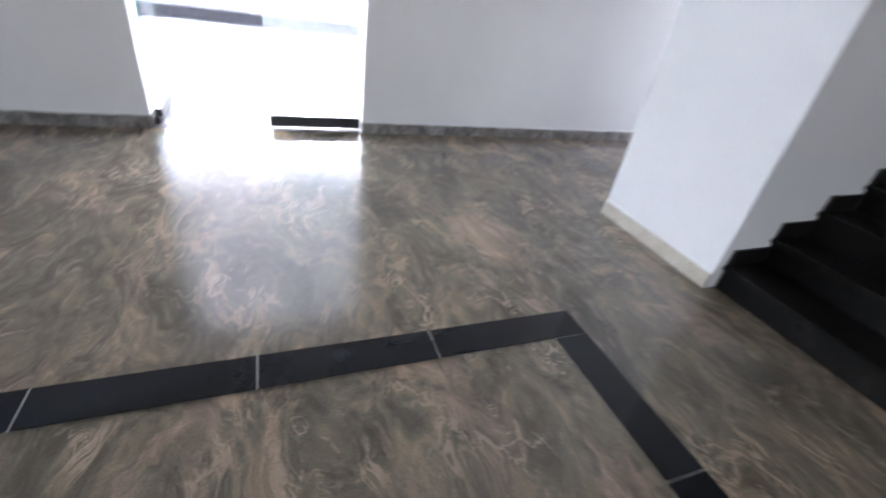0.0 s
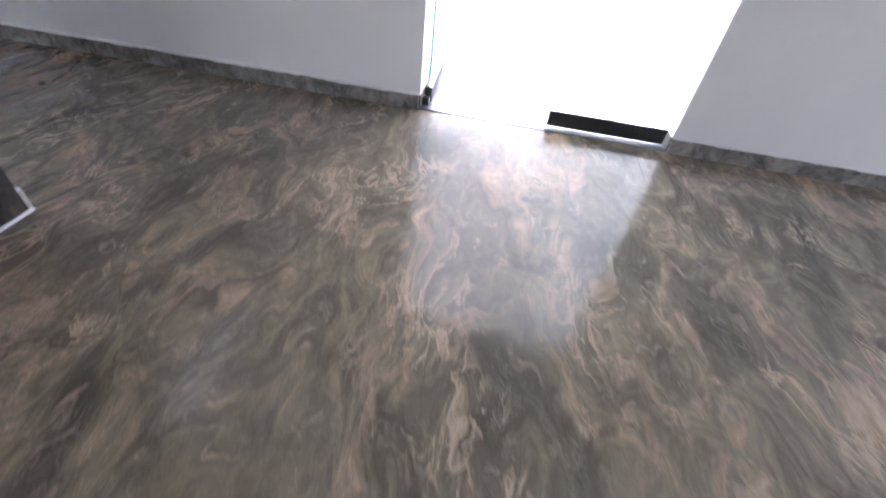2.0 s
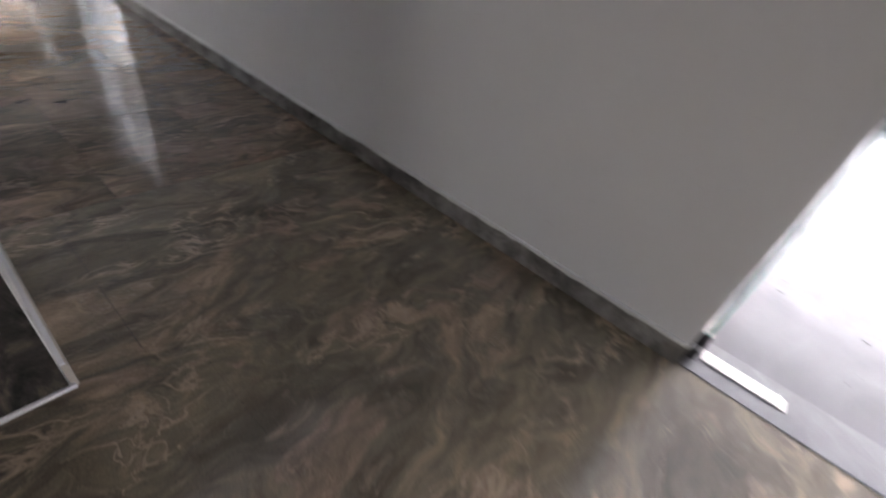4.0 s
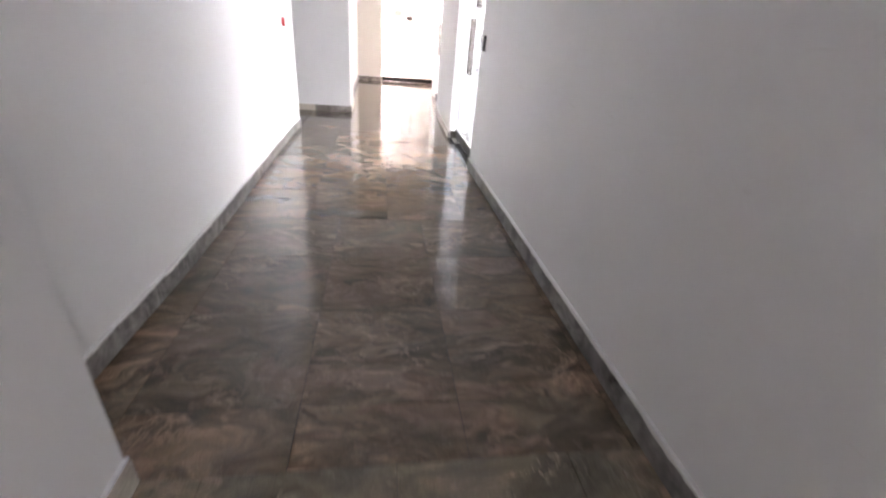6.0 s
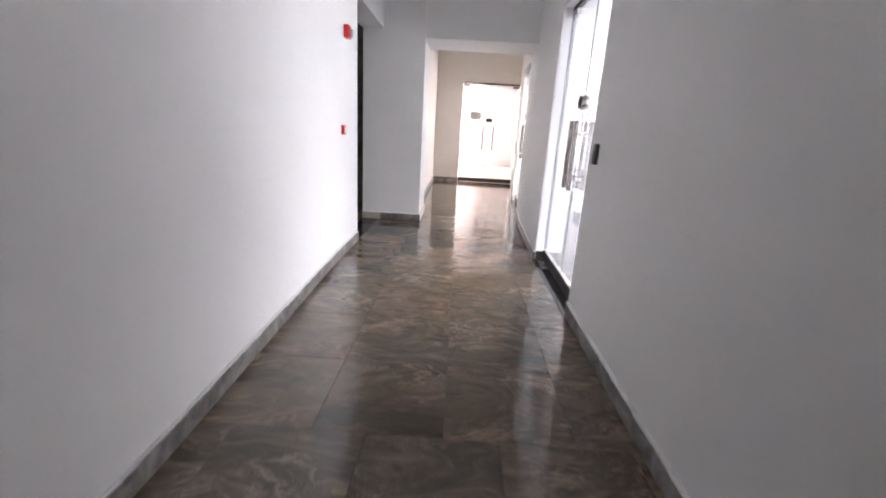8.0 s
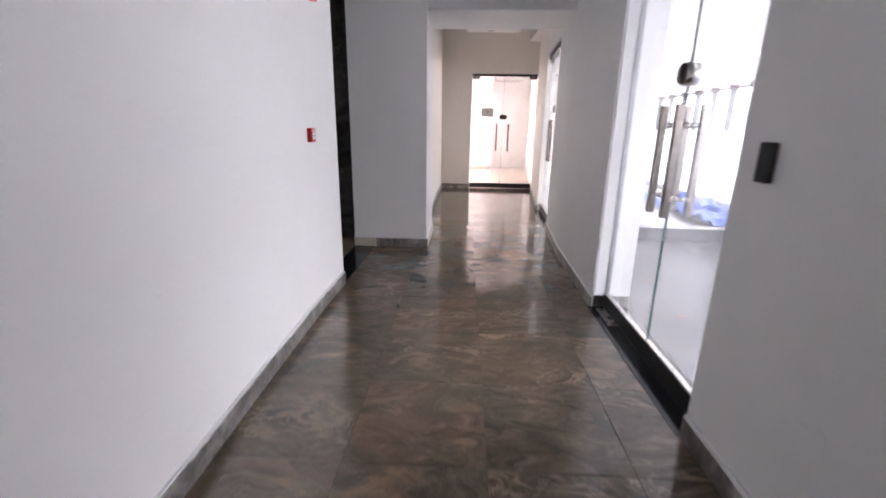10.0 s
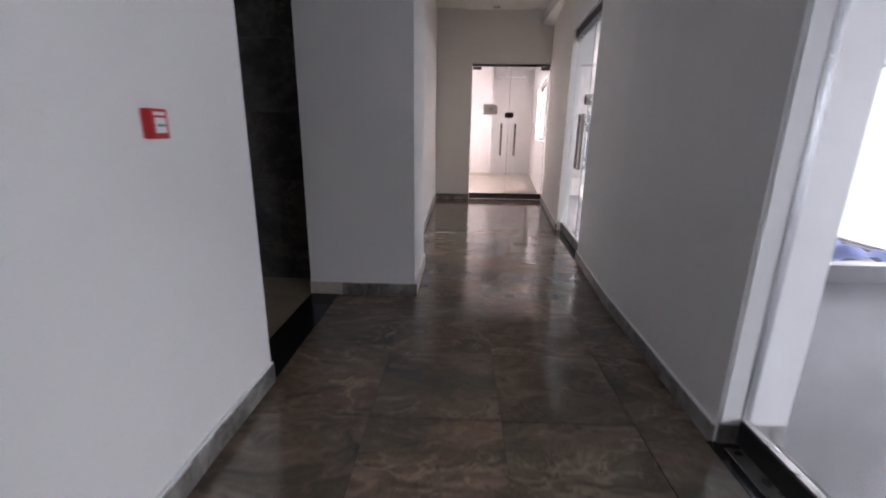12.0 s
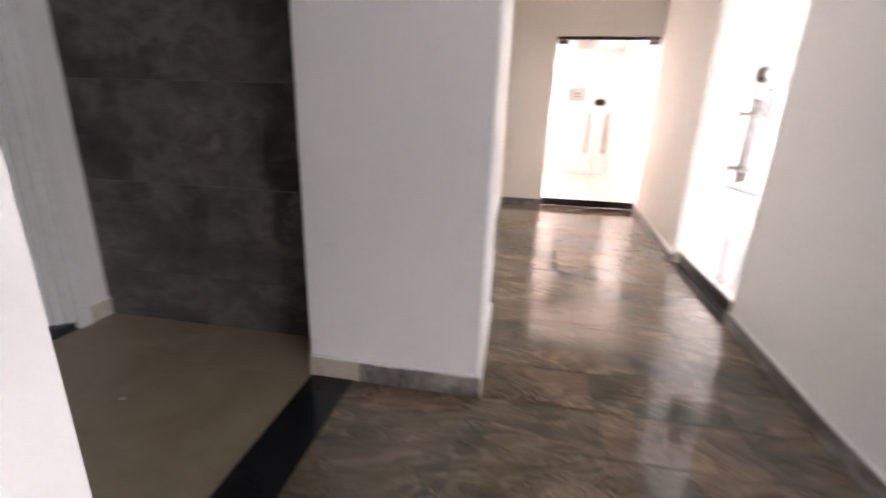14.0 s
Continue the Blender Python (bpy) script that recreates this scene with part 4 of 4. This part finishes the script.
for cx, cy, n_, spread in ((1.2, 0.6, 26, 0.9), (1.6, 7.9, 22, 1.1), (2.6, 9.6, 16, 1.2)):
    for _ in range(n_):
        x, y = cx + rng.gauss(0, spread * 0.5), cy + rng.gauss(0, spread * 0.5)
        if x < 0.4:
            continue
        r = rng.choice((0.003, 0.004, 0.005, 0.008))
        q = bmesh.ops.create_icosphere(bm, subdivisions=1, radius=r)
        for v in q["verts"]:
            v.co = Vector((v.co.x * rng.uniform(0.8, 1.7), v.co.y * rng.uniform(0.8, 1.7), v.co.z * 0.55)) * rng.uniform(0.8, 1.15) + Vector((x, y, r * 0.4 - 0.004))
thing("plaster_crumb", bm, M_KERB, "small grey plaster crumbs scattered on the screed", "debris", "stuff")

# a few single bits on the floors
def chip(name, m, size, material, label):
    bm = bmesh.new()
    bmesh.ops.create_icosphere(bm, subdivisions=2, radius=1.0)
    for v in bm.verts:
        k = 1 + 0.25 * noise.noise(v.co * 1.7 + Vector((size[0] * 90, 2, 5)))
        v.co = Vector((v.co.x * size[0] * k, v.co.y * size[1] * k, (v.co.z + 0.9) * size[2] * k))
    ob = thing(name, bm, material, label, "debris", smooth=True)
    ob.matrix_basis = m
    return ob


chip("plaster_chip", pose(-2.99, 9.57, 0, 0, 0, 35), (0.011, 0.006, 0.004), M_PAPER, "small white plaster chip on the beige alcove floor")
chip("brick_chip", pose(0.62, 8.24, -0.004, 0, 0, -30), (0.035, 0.014, 0.004), M_CLAY, "flat reddish clay chip on the hall screed")

# ---- floor pieces ----


def tile_field(parent, x0, x1, y0, y1, gx, gy, size, material, name="floor_tile", height=0.006, cut=None, gap=0.0024, tilt=0.13, chamfer=0.0006):
    """Square tiles on a grid through (gx, gy), trimmed to the rectangle."""
    i0, j0 = math.floor((x0 - gx) / size), math.floor((y0 - gy) / size)
    x = gx + i0 * size
    while x < x1 - 0.01:
        y = gy + j0 * size
        while y < y1 - 0.01:
            a, b, c, d_ = max(x, x0), min(x + size, x1), max(y, y0), min(y + size, y1)
            if b - a > 0.02 and d_ - c > 0.02 and not (cut and cut(a, b, c, d_)):
                slab(name, parent, pose(a + gap / 2, c + gap / 2, -0.006, random.uniform(-tilt, tilt), random.uniform(-tilt, tilt)), b - a - gap, d_ - c - gap, height, material, chamfer)
            y += size
        x += size


GX, GY = -0.30, 7.86
inside_pier = lambda a, b, c, d_: b > PIER[0] and a < PIER[1] and d_ < PIER[3]
tile_field(FLOOR, -5.7, 0.0, -6.2, COL[2], -2.772, 0.302, 0.7, M_LOBBY, gap=0.0006, tilt=0.02, chamfer=0.0001, cut=lambda a, b, c, d_: inside_pier(a, b, c, d_) or (b < PIER[0] + 0.1 and d_ < -2.4))
tile_field(FLOOR, COL[1], 0.0, COL[2], COL[3], GX, GY, 0.6, M_LOBBY)
tile_field(FLOOR, LEFT - 0.055, 0.0, COL[3], GY - 2.4, GX - 0.35, GY, 0.6, M_FLOOR)
tile_field(FLOOR, LEFT - 0.055, 0.0, GY - 2.4, PIL[2], GX, GY, 0.6, M_FLOOR)
tile_field(FLOOR, PIL[1], 0.10, PIL[2], PIL[3], GX, GY, 0.6, M_FLOOR)
tile_field(FLOOR, -1.57, 0.52, PIL[3], END_Y, GX, GY, 0.6, M_FLOOR)
tile_field(ALC, AX, -2.268, 7.6, AY, -2.268, 9.9, 0.8, M_BEIGE, gap=0.0008)
tile_field(ENDF, -1.2, 1.9, END_Y + 0.2, ROOM_Y, -0.2, END_Y + 0.2, 0.8, M_CREAMTILE)
# rest of the lobby floor, out of sight
thing("floor_rest", boxes((-13.0, -5.7, -6.2, 3.2, -0.006, -0.0005)), M_LOBBY, "polished brown granite floor behind the lobby band", "floor", "structure")
# black band in the lobby floor
root = holder("floor_band", Matrix.Identity(4), "black granite band framing the lobby floor", "floor inlay", "structure")
BX0, BX1, BY0, BY1 = -2.938, -2.772, -1.15, -0.975
ys = [BY0, BY1, -0.40, 0.305, 1.0, 1.70, 2.40]
part("joint_bed", boxes((BX0, BX1, BY0, 2.40, 0.0005, 0.0028), (-5.6, BX0, BY0, BY1, 0.0005, 0.0028)), M_GROUT, root)
for a, b in zip(ys[:1] + ys[2:-1], ys[2:]):
    slab("band_stone", root, pose(BX0, a + 0.003, 0.0008), BX1 - BX0, b - a - 0.006, 0.0042, M_BLACK)
x = BX0
while x > -5.5:
    slab("band_stone", root, pose(x - 0.697, BY0, 0.0008), 0.694, BY1 - BY0, 0.0042, M_BLACK)
    x -= 0.7
